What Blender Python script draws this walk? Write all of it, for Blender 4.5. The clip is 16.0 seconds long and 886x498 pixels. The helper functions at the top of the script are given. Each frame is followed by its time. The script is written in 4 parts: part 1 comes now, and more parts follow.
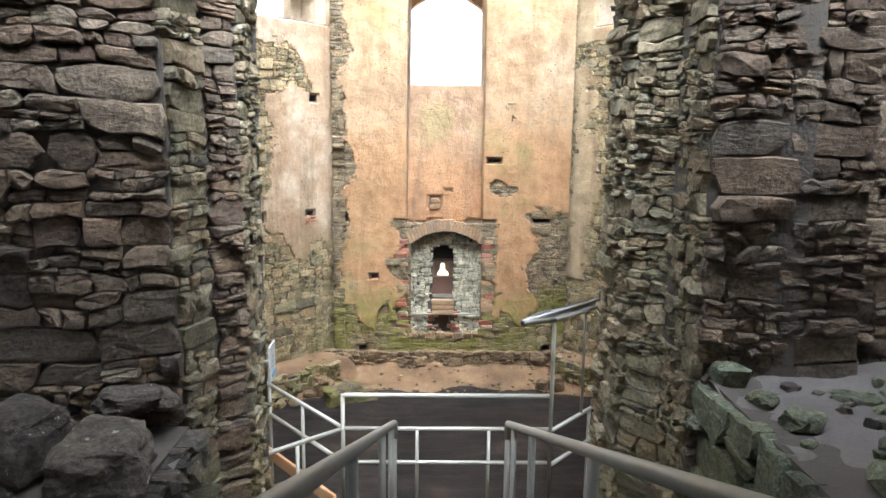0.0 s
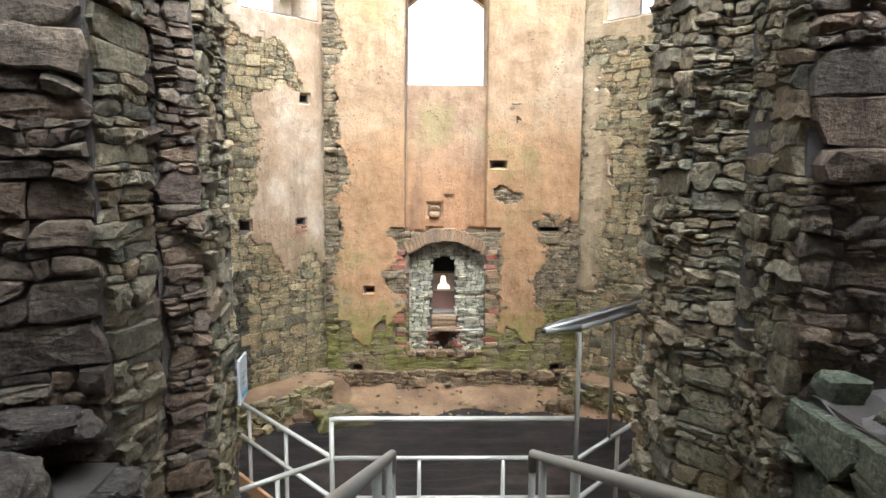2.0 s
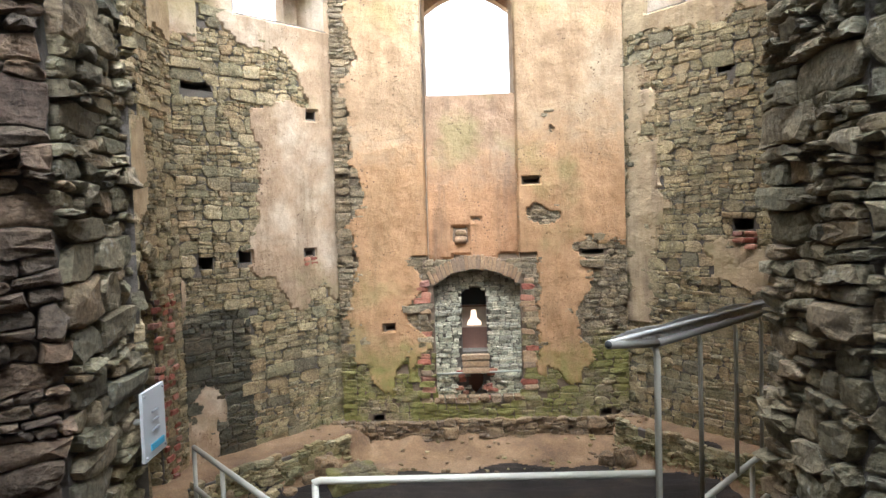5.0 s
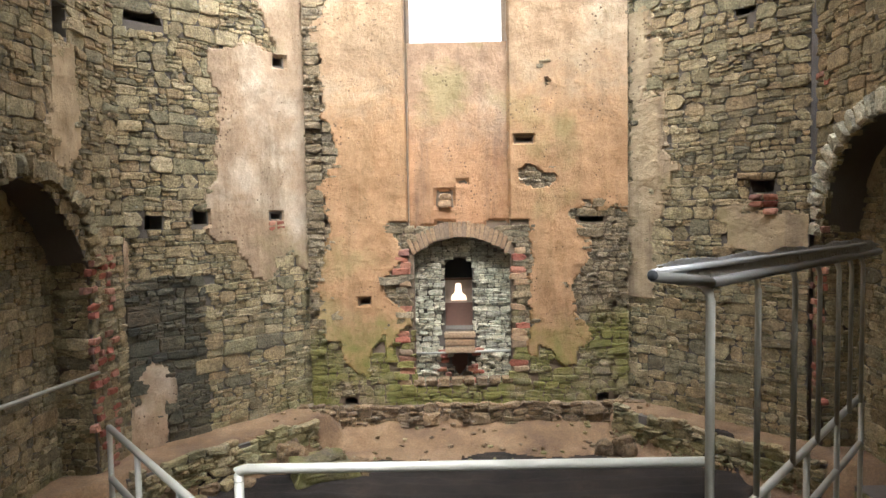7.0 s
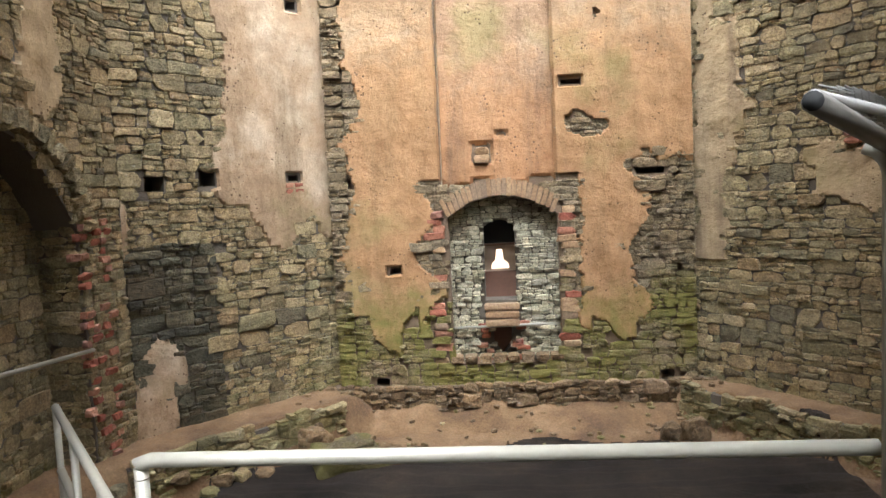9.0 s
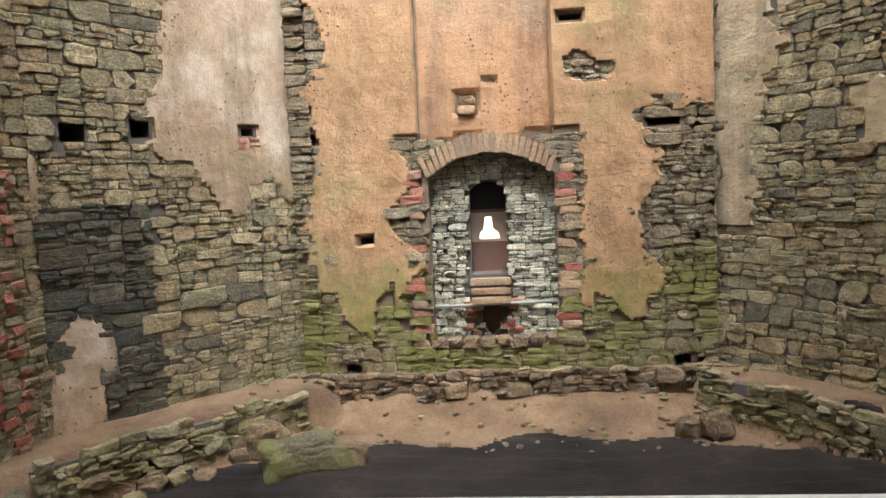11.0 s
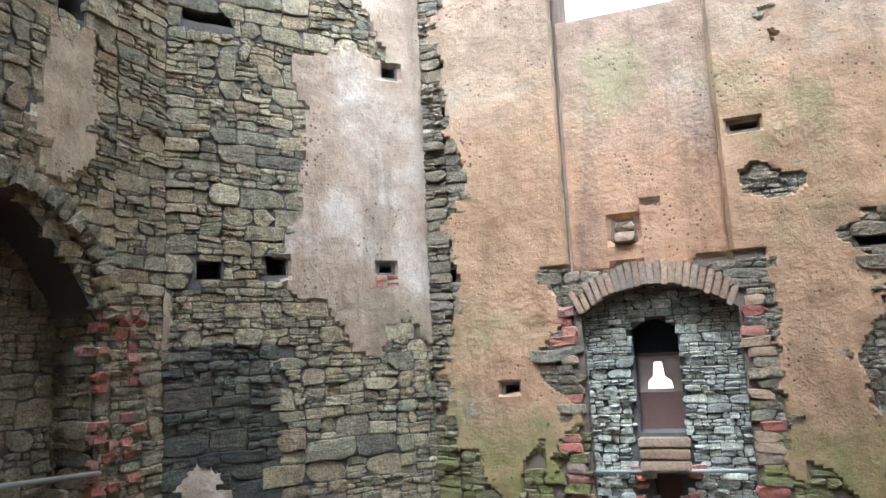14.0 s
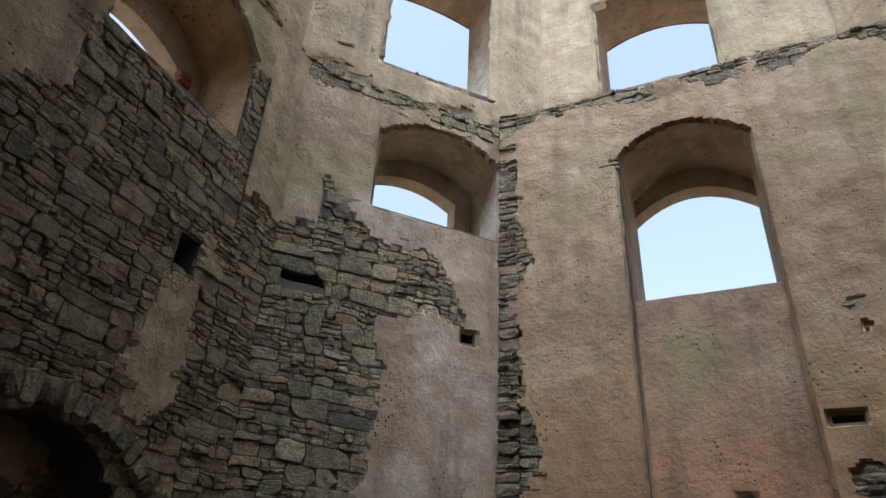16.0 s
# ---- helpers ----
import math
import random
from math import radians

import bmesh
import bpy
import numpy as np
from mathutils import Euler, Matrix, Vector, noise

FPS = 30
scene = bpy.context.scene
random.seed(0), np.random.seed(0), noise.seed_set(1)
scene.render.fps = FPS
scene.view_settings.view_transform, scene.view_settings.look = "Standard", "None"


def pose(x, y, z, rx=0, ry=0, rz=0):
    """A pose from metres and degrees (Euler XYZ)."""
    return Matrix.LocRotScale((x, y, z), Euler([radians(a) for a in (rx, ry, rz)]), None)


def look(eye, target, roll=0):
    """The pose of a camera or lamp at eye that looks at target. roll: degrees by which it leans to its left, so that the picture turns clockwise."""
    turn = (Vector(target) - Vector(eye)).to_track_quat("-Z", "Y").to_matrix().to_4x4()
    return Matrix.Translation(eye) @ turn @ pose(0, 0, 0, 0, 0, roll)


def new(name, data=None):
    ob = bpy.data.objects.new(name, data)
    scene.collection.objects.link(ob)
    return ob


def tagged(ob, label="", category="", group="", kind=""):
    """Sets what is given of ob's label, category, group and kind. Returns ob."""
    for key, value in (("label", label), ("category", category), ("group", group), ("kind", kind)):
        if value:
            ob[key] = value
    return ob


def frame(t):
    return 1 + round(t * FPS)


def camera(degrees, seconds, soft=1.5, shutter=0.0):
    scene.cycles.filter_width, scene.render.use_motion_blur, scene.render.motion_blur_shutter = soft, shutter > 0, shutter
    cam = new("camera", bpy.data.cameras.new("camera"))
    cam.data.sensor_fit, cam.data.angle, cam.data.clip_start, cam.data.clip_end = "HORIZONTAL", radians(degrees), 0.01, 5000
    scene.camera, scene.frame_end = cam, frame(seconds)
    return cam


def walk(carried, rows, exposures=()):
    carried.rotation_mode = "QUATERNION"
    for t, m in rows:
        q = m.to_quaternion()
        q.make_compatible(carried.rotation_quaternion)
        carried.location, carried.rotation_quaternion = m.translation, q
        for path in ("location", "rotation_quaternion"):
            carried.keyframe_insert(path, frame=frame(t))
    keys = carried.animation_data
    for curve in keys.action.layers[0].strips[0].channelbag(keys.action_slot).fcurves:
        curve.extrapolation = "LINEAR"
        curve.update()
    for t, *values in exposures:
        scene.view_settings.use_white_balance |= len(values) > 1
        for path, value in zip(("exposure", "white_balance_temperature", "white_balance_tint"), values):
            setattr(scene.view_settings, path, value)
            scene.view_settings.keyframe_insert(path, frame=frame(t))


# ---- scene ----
cam = camera(66.3, 16.0)
PATH = [
    (0, (-0.224, -3.701, 3.373), (-0.194, -1.727, 3.053), 0.7),
    (0.5, (-0.214, -3.549, 3.33), (-0.179, -1.567, 3.067), -2.5),
    (1, (-0.207, -3.317, 3.237), (-0.195, -1.335, 2.97), -1.1),
    (1.5, (-0.218, -3.119, 3.154), (-0.202, -1.137, 2.891), 1.4),
    (2, (-0.275, -2.882, 3.051), (-0.236, -0.898, 2.796), 0.4),
    (2.5, (-0.277, -2.699, 2.982), (-0.16, -0.724, 2.688), -0.5),
    (3, (-0.219, -2.491, 2.883), (-0.166, -0.515, 2.578), 1.0),
    (3.5, (-0.209, -2.214, 2.807), (-0.185, -0.231, 2.548), 0.8),
    (4, (-0.216, -2.041, 2.752), (-0.238, -0.043, 2.656), 0.3),
    (4.2, (-0.205, -1.95, 2.726), (-0.253, 0.047, 2.624), -0.6),
    (6.3, (-0.14, -0.96, 2.25), (-0.19, 1.037, 2.156), -2.7),
    (6.5, (-0.175, -0.875, 2.235), (-0.216, 1.122, 2.129), -2.5),
    (7, (-0.158, -0.562, 2.135), (-0.175, 1.434, 2.012), -1.1),
    (7.5, (-0.143, -0.381, 2.059), (-0.179, 1.611, 1.884), -2.3),
    (8, (-0.103, -0.115, 1.991), (-0.18, 1.879, 1.848), -1.7),
    (8.5, (-0.104, 0.156, 1.864), (-0.203, 2.15, 1.742), -1.6),
    (9, (-0.051, 0.418, 1.758), (-0.212, 2.404, 1.604), -2.8),
    (9.5, (-0.023, 0.654, 1.702), (-0.199, 2.642, 1.585), -1.9),
    (10, (-0.035, 0.91, 1.597), (-0.174, 2.899, 1.434), -1.4),
    (10.2, (-0.007, 1.025, 1.559), (-0.158, 3.011, 1.37), -1.9),
    (12.3, (0.234, 2.156, 1.24), (0.015, 4.139, 1.084), -3.95),
    (12.5, (0.232, 2.205, 1.24), (-0.063, 4.176, 1.066), -3.5),
    (13, (0.225, 2.238, 1.23), (-0.13, 4.205, 1.148), -2.49),
    (13.5, (0.229, 2.302, 1.24), (-0.286, 4.23, 1.367), -2.81),
    (14, (0.242, 2.356, 1.25), (-0.411, 4.222, 1.551), -2.92),
    (14.5, (0.237, 2.398, 1.26), (-0.435, 4.186, 1.848), -1.24),
    (15, (0.216, 2.43, 1.27), (-0.478, 4.141, 2.034), -0.54),
    (15.5, (0.2, 2.459, 1.28), (-0.503, 4.068, 2.233), -1.91),
    (16, (0.178, 2.431, 1.29), (-0.567, 3.977, 2.313), 3.26),
]
EXPOSURES = [(0, 3.15, 5350, 9.5), (4, 2.95, 5350, 9.5), (7, 2.95, 5600, 10), (10, 2.9, 5700, 10), (12.3, 3.1, 5000, 10), (13.5, 3.0, 4750, 9), (14.5, 2.65, 4450, 8), (15, 1.65, 4450, 8), (16, 1.0, 4850, 10)]
walk(cam, [(t, look(eye, target, roll)) for t, eye, target, roll in PATH], EXPOSURES)
SKY = 0.15

# ---- sky, sun, exposure ----
world = bpy.data.worlds.new("sky")
scene.world = world
world.use_nodes = True
wn = world.node_tree.nodes
sky = wn.new("ShaderNodeTexSky")
sky.sky_type, sky.sun_disc = "NISHITA", False
sky.sun_elevation, sky.sun_rotation = radians(55), radians(173)
sky.air_density, sky.dust_density = 1.0, 8.0
wn["Background"].inputs["Strength"].default_value = SKY
haze = wn.new("ShaderNodeHueSaturation")
haze.inputs["Saturation"].default_value, haze.inputs["Value"].default_value = 0.12, 1.25
world.node_tree.links.new(sky.outputs[0], haze.inputs["Color"])
world.node_tree.links.new(haze.outputs[0], wn["Background"].inputs["Color"])
sun = new("sun", bpy.data.lights.new("sun", "SUN"))
sun.data.energy, sun.data.angle, sun.data.color = 0.9, radians(30), (1.0, 0.93, 0.82)
sun.matrix_world = look((0, 0, 20), (-0.07, 0.57, 20 - 0.82))


# ---- materials ----
def material(name):
    m = bpy.data.materials.new(name)
    m.use_nodes = True
    return m, m.node_tree.nodes, m.node_tree.links, m.node_tree.nodes["Principled BSDF"]


def ramp(n, stops):
    r = n.new("ShaderNodeValToRGB")
    e = r.color_ramp.elements
    while len(e) < len(stops):
        e.new(0.5)
    for el, (p, c) in zip(e, stops):
        el.position, el.color = p, (*c, 1)
    return r


def noise_node(n, l, scale, detail=6, rough=0.6, vec=None):
    t = n.new("ShaderNodeTexNoise")
    t.inputs["Scale"].default_value, t.inputs["Detail"].default_value, t.inputs["Roughness"].default_value = scale, detail, rough
    if vec is not None:
        l.new(vec, t.inputs["Vector"])
    return t


def mixc(n, l, fac, a, b, kind="MIX"):
    m = n.new("ShaderNodeMix")
    m.data_type, m.blend_type = "RGBA", kind
    for sock, v in ((m.inputs[0], fac), (m.inputs[6], a), (m.inputs[7], b)):
        if isinstance(v, (int, float)):
            sock.default_value = v
        elif isinstance(v, tuple):
            sock.default_value = (*v, 1)
        else:
            l.new(v, sock)
    return m.outputs[2]


def world_pos(n):
    return n.new("ShaderNodeNewGeometry").outputs["Position"]


def math_node(n, l, op, a, b=None):
    m = n.new("ShaderNodeMath")
    m.operation = op
    for i, v in enumerate((a, b)):
        if v is None:
            continue
        if isinstance(v, (int, float)):
            m.inputs[i].default_value = v
        else:
            l.new(v, m.inputs[i])
    return m.outputs[0]


def bump(n, l, bsdf, height, strength, dist=0.01):
    b = n.new("ShaderNodeBump")
    b.inputs["Strength"].default_value, b.inputs["Distance"].default_value = strength, dist
    l.new(height, b.inputs["Height"])
    l.new(b.outputs[0], bsdf.inputs["Normal"])


def stone_material(name, stops, moss=0.0, moss_top=0.6, lichen=0.12):
    """Rubble stone: hue by piece, mottling at two scales, moss in patches below moss_top, pale lichen specks."""
    m, n, l, b = material(name)
    g, o = n.new("ShaderNodeNewGeometry"), n.new("ShaderNodeObjectInfo")
    pick = math_node(n, l, "FRACT", math_node(n, l, "ADD", g.outputs["Random Per Island"], o.outputs["Random"]))
    base = ramp(n, stops)
    l.new(pick, base.inputs[0])
    big = noise_node(n, l, 7, 5, 0.6, g.outputs["Position"])
    fine = noise_node(n, l, 45, 8, 0.72, g.outputs["Position"])
    tone = ramp(n, [(0.3, (0.5, 0.5, 0.5)), (0.7, (1.25, 1.22, 1.18))])
    l.new(big.outputs[0], tone.inputs[0])
    col = mixc(n, l, 0.85, base.outputs[0], tone.outputs[0], "MULTIPLY")
    grain = ramp(n, [(0.37, (0.48, 0.48, 0.48)), (0.63, (1.32, 1.31, 1.28))])
    l.new(fine.outputs[0], grain.inputs[0])
    col = mixc(n, l, 0.8, col, grain.outputs[0], "MULTIPLY")
    bed = n.new("ShaderNodeMapping")
    bed.inputs["Scale"].default_value, bed.inputs["Rotation"].default_value = (11, 11, 30), (0.1, 0.14, 0)
    l.new(g.outputs["Position"], bed.inputs[0])
    layers = noise_node(n, l, 1.0, 6, 0.7, bed.outputs[0])
    lay = ramp(n, [(0.34, (0.55, 0.54, 0.52)), (0.5, (1, 1, 1)), (0.68, (1.3, 1.28, 1.24))])
    l.new(layers.outputs[0], lay.inputs[0])
    col = mixc(n, l, 0.45, col, lay.outputs[0], "MULTIPLY")
    spots = noise_node(n, l, 16, 4, 0.7, g.outputs["Position"])
    sp = ramp(n, [(0.62, (0, 0, 0)), (0.7, (1, 1, 1))])
    l.new(spots.outputs[0], sp.inputs[0])
    col = mixc(n, l, math_node(n, l, "MULTIPLY", sp.outputs[0], lichen * 3), col, (0.5, 0.5, 0.42))
    if moss:
        z = n.new("ShaderNodeSeparateXYZ")
        l.new(g.outputs["Position"], z.inputs[0])
        patch = noise_node(n, l, 1.6, 6, 0.65, g.outputs["Position"])
        lift = math_node(n, l, "MULTIPLY", math_node(n, l, "SUBTRACT", moss_top, z.outputs[2]), 0.3)
        lift = math_node(n, l, "MINIMUM", lift, 0.2)
        mk = ramp(n, [(0.56, (0, 0, 0)), (0.76, (1, 1, 1))])
        l.new(math_node(n, l, "ADD", patch.outputs[0], lift), mk.inputs[0])
        mcol = mixc(n, l, fine.outputs[0], (0.1, 0.1, 0.02), (0.27, 0.245, 0.058))
        col = mixc(n, l, math_node(n, l, "MULTIPLY", mk.outputs[0], moss), col, mcol)
    l.new(col, b.inputs["Base Color"])
    b.inputs["Roughness"].default_value = 0.88
    b.inputs["Specular IOR Level"].default_value = 0.25
    h = math_node(n, l, "ADD", math_node(n, l, "MULTIPLY", big.outputs[0], 1.4), math_node(n, l, "ADD", fine.outputs[0], math_node(n, l, "MULTIPLY", layers.outputs[0], 1.3)))
    bump(n, l, b, h, 0.9, 0.022)
    return m


GREYS = [(0.0, (0.165, 0.145, 0.1)), (0.18, (0.265, 0.235, 0.16)), (0.34, (0.2, 0.19, 0.13)), (0.5, (0.31, 0.27, 0.18)),
         (0.64, (0.235, 0.185, 0.12)), (0.8, (0.345, 0.305, 0.215)), (0.9, (0.21, 0.2, 0.145)), (1.0, (0.13, 0.122, 0.095))]
BROWNS = [(0.0, (0.075, 0.066, 0.055)), (0.25, (0.135, 0.11, 0.083)), (0.5, (0.1, 0.092, 0.078)), (0.7, (0.16, 0.125, 0.09)), (0.85, (0.19, 0.175, 0.14)), (1.0, (0.09, 0.07, 0.057))]
TANS = [(0.0, (0.19, 0.15, 0.09)), (0.3, (0.29, 0.22, 0.125)), (0.6, (0.24, 0.2, 0.13)), (0.8, (0.34, 0.27, 0.17)), (1.0, (0.16, 0.13, 0.085))]
# pale stone, raised further to carry the bright light in the niche
PALES = [(0.0, (0.42, 0.39, 0.28)), (0.35, (0.63, 0.58, 0.42)), (0.7, (0.53, 0.51, 0.38)), (1.0, (0.33, 0.31, 0.24))]
M_GREY = stone_material("grey_rubble_stone", [(p, (c[0] * 1.3, c[1] * 1.2, c[2] * 0.98)) for p, c in GREYS], 0.4, -0.1)
M_DARK = stone_material("blackened_rubble_stone", [(p, (c[0] * 0.5, c[1] * 0.5, c[2] * 0.46)) for p, c in GREYS], 0.15, -0.3, 0.03)
M_FAR = stone_material("tan_rubble_stone", TANS, 0.82, 0.95)
M_JAMB = stone_material("passage_stone", [(p, (c[0] * 1.55, c[1] * 1.38, c[2] * 1.2)) for p, c in BROWNS], 0.16, 1.6, 0.05)
M_SIDE = stone_material("jamb_stone", [(p, (c[0] * 1.15, c[1] * 1.1, c[2] * 1.0)) for p, c in GREYS], 0.3, 1.9, 0.14)
M_FOOT = stone_material("footing_stone", [(p, (c[0] * 0.9, c[1] * 0.8, c[2] * 0.74)) for p, c in TANS], 0.4, -0.75)
M_BENCH = stone_material("mossy_bench_stone", [(p, (c[0] * 0.38, c[1] * 0.43, c[2] * 0.38)) for p, c in PALES], 0.35, 2.2, 0.25)
M_MOSSY = stone_material("mossy_block_stone", [(p, tuple(x * 0.5 for x in c)) for p, c in TANS], 0.6, 0.2)
M_PALE = stone_material("pale_niche_stone", PALES, 0.0)
M_BOULDER = stone_material("boulder_stone", BROWNS, 0.3, 1.9, 0.3)


def brick_material():
    m, n, l, b = material("red_brick")
    g, o = n.new("ShaderNodeNewGeometry"), n.new("ShaderNodeObjectInfo")
    r = ramp(n, [(0, (0.24, 0.075, 0.045)), (0.4, (0.34, 0.12, 0.07)), (0.7, (0.4, 0.2, 0.125)), (1, (0.22, 0.11, 0.08))])
    l.new(math_node(n, l, "FRACT", math_node(n, l, "ADD", g.outputs["Random Per Island"], o.outputs["Random"])), r.inputs[0])
    f = noise_node(n, l, 38, 7, 0.7, g.outputs["Position"])
    t = ramp(n, [(0.35, (0.6, 0.58, 0.55)), (0.68, (1.25, 1.25, 1.25))])
    l.new(f.outputs[0], t.inputs[0])
    l.new(mixc(n, l, 0.8, r.outputs[0], t.outputs[0], "MULTIPLY"), b.inputs["Base Color"])
    b.inputs["Roughness"].default_value = 0.9
    bump(n, l, b, f.outputs[0], 0.6, 0.008)
    return m


M_BRICK = brick_material()


def ochre_brick():
    m, n, l, b = material("ochre_arch_brick")
    g, o = n.new("ShaderNodeNewGeometry"), n.new("ShaderNodeObjectInfo")
    r = ramp(n, [(0, (0.3, 0.19, 0.1)), (0.5, (0.42, 0.28, 0.15)), (1, (0.24, 0.17, 0.11))])
    l.new(o.outputs["Random"], r.inputs[0])
    f = noise_node(n, l, 32, 7, 0.7, g.outputs["Position"])
    t = ramp(n, [(0.35, (0.55, 0.55, 0.55)), (0.68, (1.2, 1.2, 1.2))])
    l.new(f.outputs[0], t.inputs[0])
    l.new(mixc(n, l, 0.85, r.outputs[0], t.outputs[0], "MULTIPLY"), b.inputs["Base Color"])
    b.inputs["Roughness"].default_value = 0.92
    bump(n, l, b, f.outputs[0], 0.6, 0.01)
    return m


M_ARCH = ochre_brick()


def mortar_material(name, dark, light):
    m, n, l, b = material(name)
    p = world_pos(n)
    a, c = noise_node(n, l, 3, 5, 0.6, p), noise_node(n, l, 60, 6, 0.7, p)
    l.new(mixc(n, l, math_node(n, l, "MULTIPLY", math_node(n, l, "ADD", a.outputs[0], c.outputs[0]), 0.5), dark, light), b.inputs["Base Color"])
    b.inputs["Roughness"].default_value = 0.95
    bump(n, l, b, math_node(n, l, "ADD", a.outputs[0], c.outputs[0]), 0.8, 0.02)
    return m


M_MORTAR = mortar_material("earthy_mortar", (0.06, 0.05, 0.038), (0.17, 0.145, 0.11))
M_MORTAR_TAN = mortar_material("sandy_mortar", (0.08, 0.056, 0.034), (0.24, 0.175, 0.11))


def plaster_material(name, body, second, stain, moss=0.0, moss_top=0.5, warm_below=None):
    """Old lime plaster: clouded body colour, brown run-off stains, pock marks, pale abrasion, moss patches low down."""
    m, n, l, b = material(name)
    p = world_pos(n)
    cloud = noise_node(n, l, 0.9, 6, 0.62, p)
    mid = noise_node(n, l, 5, 7, 0.68, p)
    fine = noise_node(n, l, 55, 6, 0.75, p)
    ca = ramp(n, [(0.36, tuple(c * 0.78 for c in body)), (0.5, body), (0.64, second)])
    l.new(cloud.outputs[0], ca.inputs[0])
    col = ca.outputs[0]
    z = n.new("ShaderNodeSeparateXYZ")
    l.new(p, z.inputs[0])
    if warm_below:
        level, tint = warm_below
        k = math_node(n, l, "ADD", math_node(n, l, "MULTIPLY", math_node(n, l, "SUBTRACT", level, z.outputs[2]), 0.8), math_node(n, l, "MULTIPLY", mid.outputs[0], 1.3))
        kr = ramp(n, [(0.35, (0, 0, 0)), (0.95, (1, 1, 1))])
        l.new(k, kr.inputs[0])
        col = mixc(n, l, math_node(n, l, "MULTIPLY", kr.outputs[0], 0.85), col, tint)
    mp = n.new("ShaderNodeMapping")
    mp.inputs["Scale"].default_value = (2.4, 2.4, 0.28)
    l.new(p, mp.inputs[0])
    runs = noise_node(n, l, 1.6, 6, 0.6, mp.outputs[0])
    rr = ramp(n, [(0.5, (0, 0, 0)), (0.7, (1, 1, 1))])
    l.new(runs.outputs[0], rr.inputs[0])
    col = mixc(n, l, math_node(n, l, "MULTIPLY", rr.outputs[0], 0.75), col, stain)
    tone = ramp(n, [(0.3, (0.5, 0.47, 0.44)), (0.68, (1.28, 1.28, 1.26))])
    l.new(mid.outputs[0], tone.inputs[0])
    col = mixc(n, l, 0.42, col, tone.outputs[0], "MULTIPLY")
    gr = ramp(n, [(0.35, (0.76, 0.76, 0.76)), (0.65, (1.12, 1.12, 1.12))])
    l.new(fine.outputs[0], gr.inputs[0])
    col = mixc(n, l, 0.7, col, gr.outputs[0], "MULTIPLY")
    algae = noise_node(n, l, 0.75, 5, 0.6, p)
    ar = ramp(n, [(0.56, (0, 0, 0)), (0.66, (1, 1, 1))])
    l.new(algae.outputs[0], ar.inputs[0])
    col = mixc(n, l, math_node(n, l, "MULTIPLY", ar.outputs[0], 0.5), col, (0.25, 0.225, 0.09))
    worn = noise_node(n, l, 2.6, 8, 0.7, p)
    wr = ramp(n, [(0.4, (0.72, 0.66, 0.6)), (0.5, (1, 1, 1)), (0.62, (1.16, 1.18, 1.2))])
    l.new(worn.outputs[0], wr.inputs[0])
    col = mixc(n, l, 0.4, col, wr.outputs[0], "MULTIPLY")
    vo = n.new("ShaderNodeTexVoronoi")
    vo.inputs["Scale"].default_value = 17
    l.new(p, vo.inputs["Vector"])
    gate = noise_node(n, l, 2.3, 3, 0.5, p)
    pock = math_node(n, l, "ADD", vo.outputs["Distance"], math_node(n, l, "MULTIPLY", math_node(n, l, "SUBTRACT", 0.57, gate.outputs[0]), 0.9))
    pr = ramp(n, [(0.1, (1, 1, 1)), (0.16, (0, 0, 0))])
    l.new(pock, pr.inputs[0])
    col = mixc(n, l, math_node(n, l, "MULTIPLY", pr.outputs[0], 0.75), col, (0.1, 0.065, 0.04))
    if moss:
        patch = noise_node(n, l, 1.5, 6, 0.65, p)
        lift = math_node(n, l, "MINIMUM", math_node(n, l, "MULTIPLY", math_node(n, l, "SUBTRACT", moss_top, z.outputs[2]), 0.4), 0.3)
        mk = ramp(n, [(0.5, (0, 0, 0)), (0.8, (1, 1, 1))])
        l.new(math_node(n, l, "ADD", patch.outputs[0], lift), mk.inputs[0])
        mcol = mixc(n, l, fine.outputs[0], (0.08, 0.095, 0.018), (0.24, 0.235, 0.055))
        col = mixc(n, l, math_node(n, l, "MULTIPLY", mk.outputs[0], moss), col, mcol)
    l.new(col, b.inputs["Base Color"])
    b.inputs["Roughness"].default_value = 0.93
    b.inputs["Specular IOR Level"].default_value = 0.2
    h = math_node(n, l, "ADD", math_node(n, l, "MULTIPLY", mid.outputs[0], 2.4), math_node(n, l, "SUBTRACT", math_node(n, l, "MULTIPLY", fine.outputs[0], 0.28), math_node(n, l, "MULTIPLY", pr.outputs[0], 1.2)))
    bump(n, l, b, h, 0.7, 0.024)
    return m


M_OCHRE = plaster_material("ochre_plaster", (0.385, 0.262, 0.15), (0.43, 0.325, 0.205), (0.23, 0.15, 0.075), 0.92, 0.55, (3.6, (0.4, 0.23, 0.108)))
M_PINK = plaster_material("pink_grey_plaster", (0.42, 0.3, 0.185), (0.52, 0.415, 0.29), (0.22, 0.155, 0.085))
M_CREAM = plaster_material("cream_plaster", (0.46, 0.35, 0.205), (0.37, 0.28, 0.16), (0.2, 0.15, 0.1))
# reveal plaster with warm sunlight put into its colour
M_WARM = plaster_material("sunlit_reveal_plaster", (0.6, 0.42, 0.22), (0.66, 0.5, 0.3), (0.42, 0.27, 0.12))
M_PANEL = plaster_material("stained_panel_plaster", (0.36, 0.235, 0.14), (0.42, 0.31, 0.2), (0.13, 0.09, 0.06), 0.0, 0.5, (3.2, (0.4, 0.215, 0.1)))
# cream plaster lightened to carry the bounced light on the window reveals
M_REVEAL = plaster_material("brightened_reveal_plaster", (0.6, 0.5, 0.36), (0.66, 0.58, 0.45), (0.42, 0.31, 0.18))


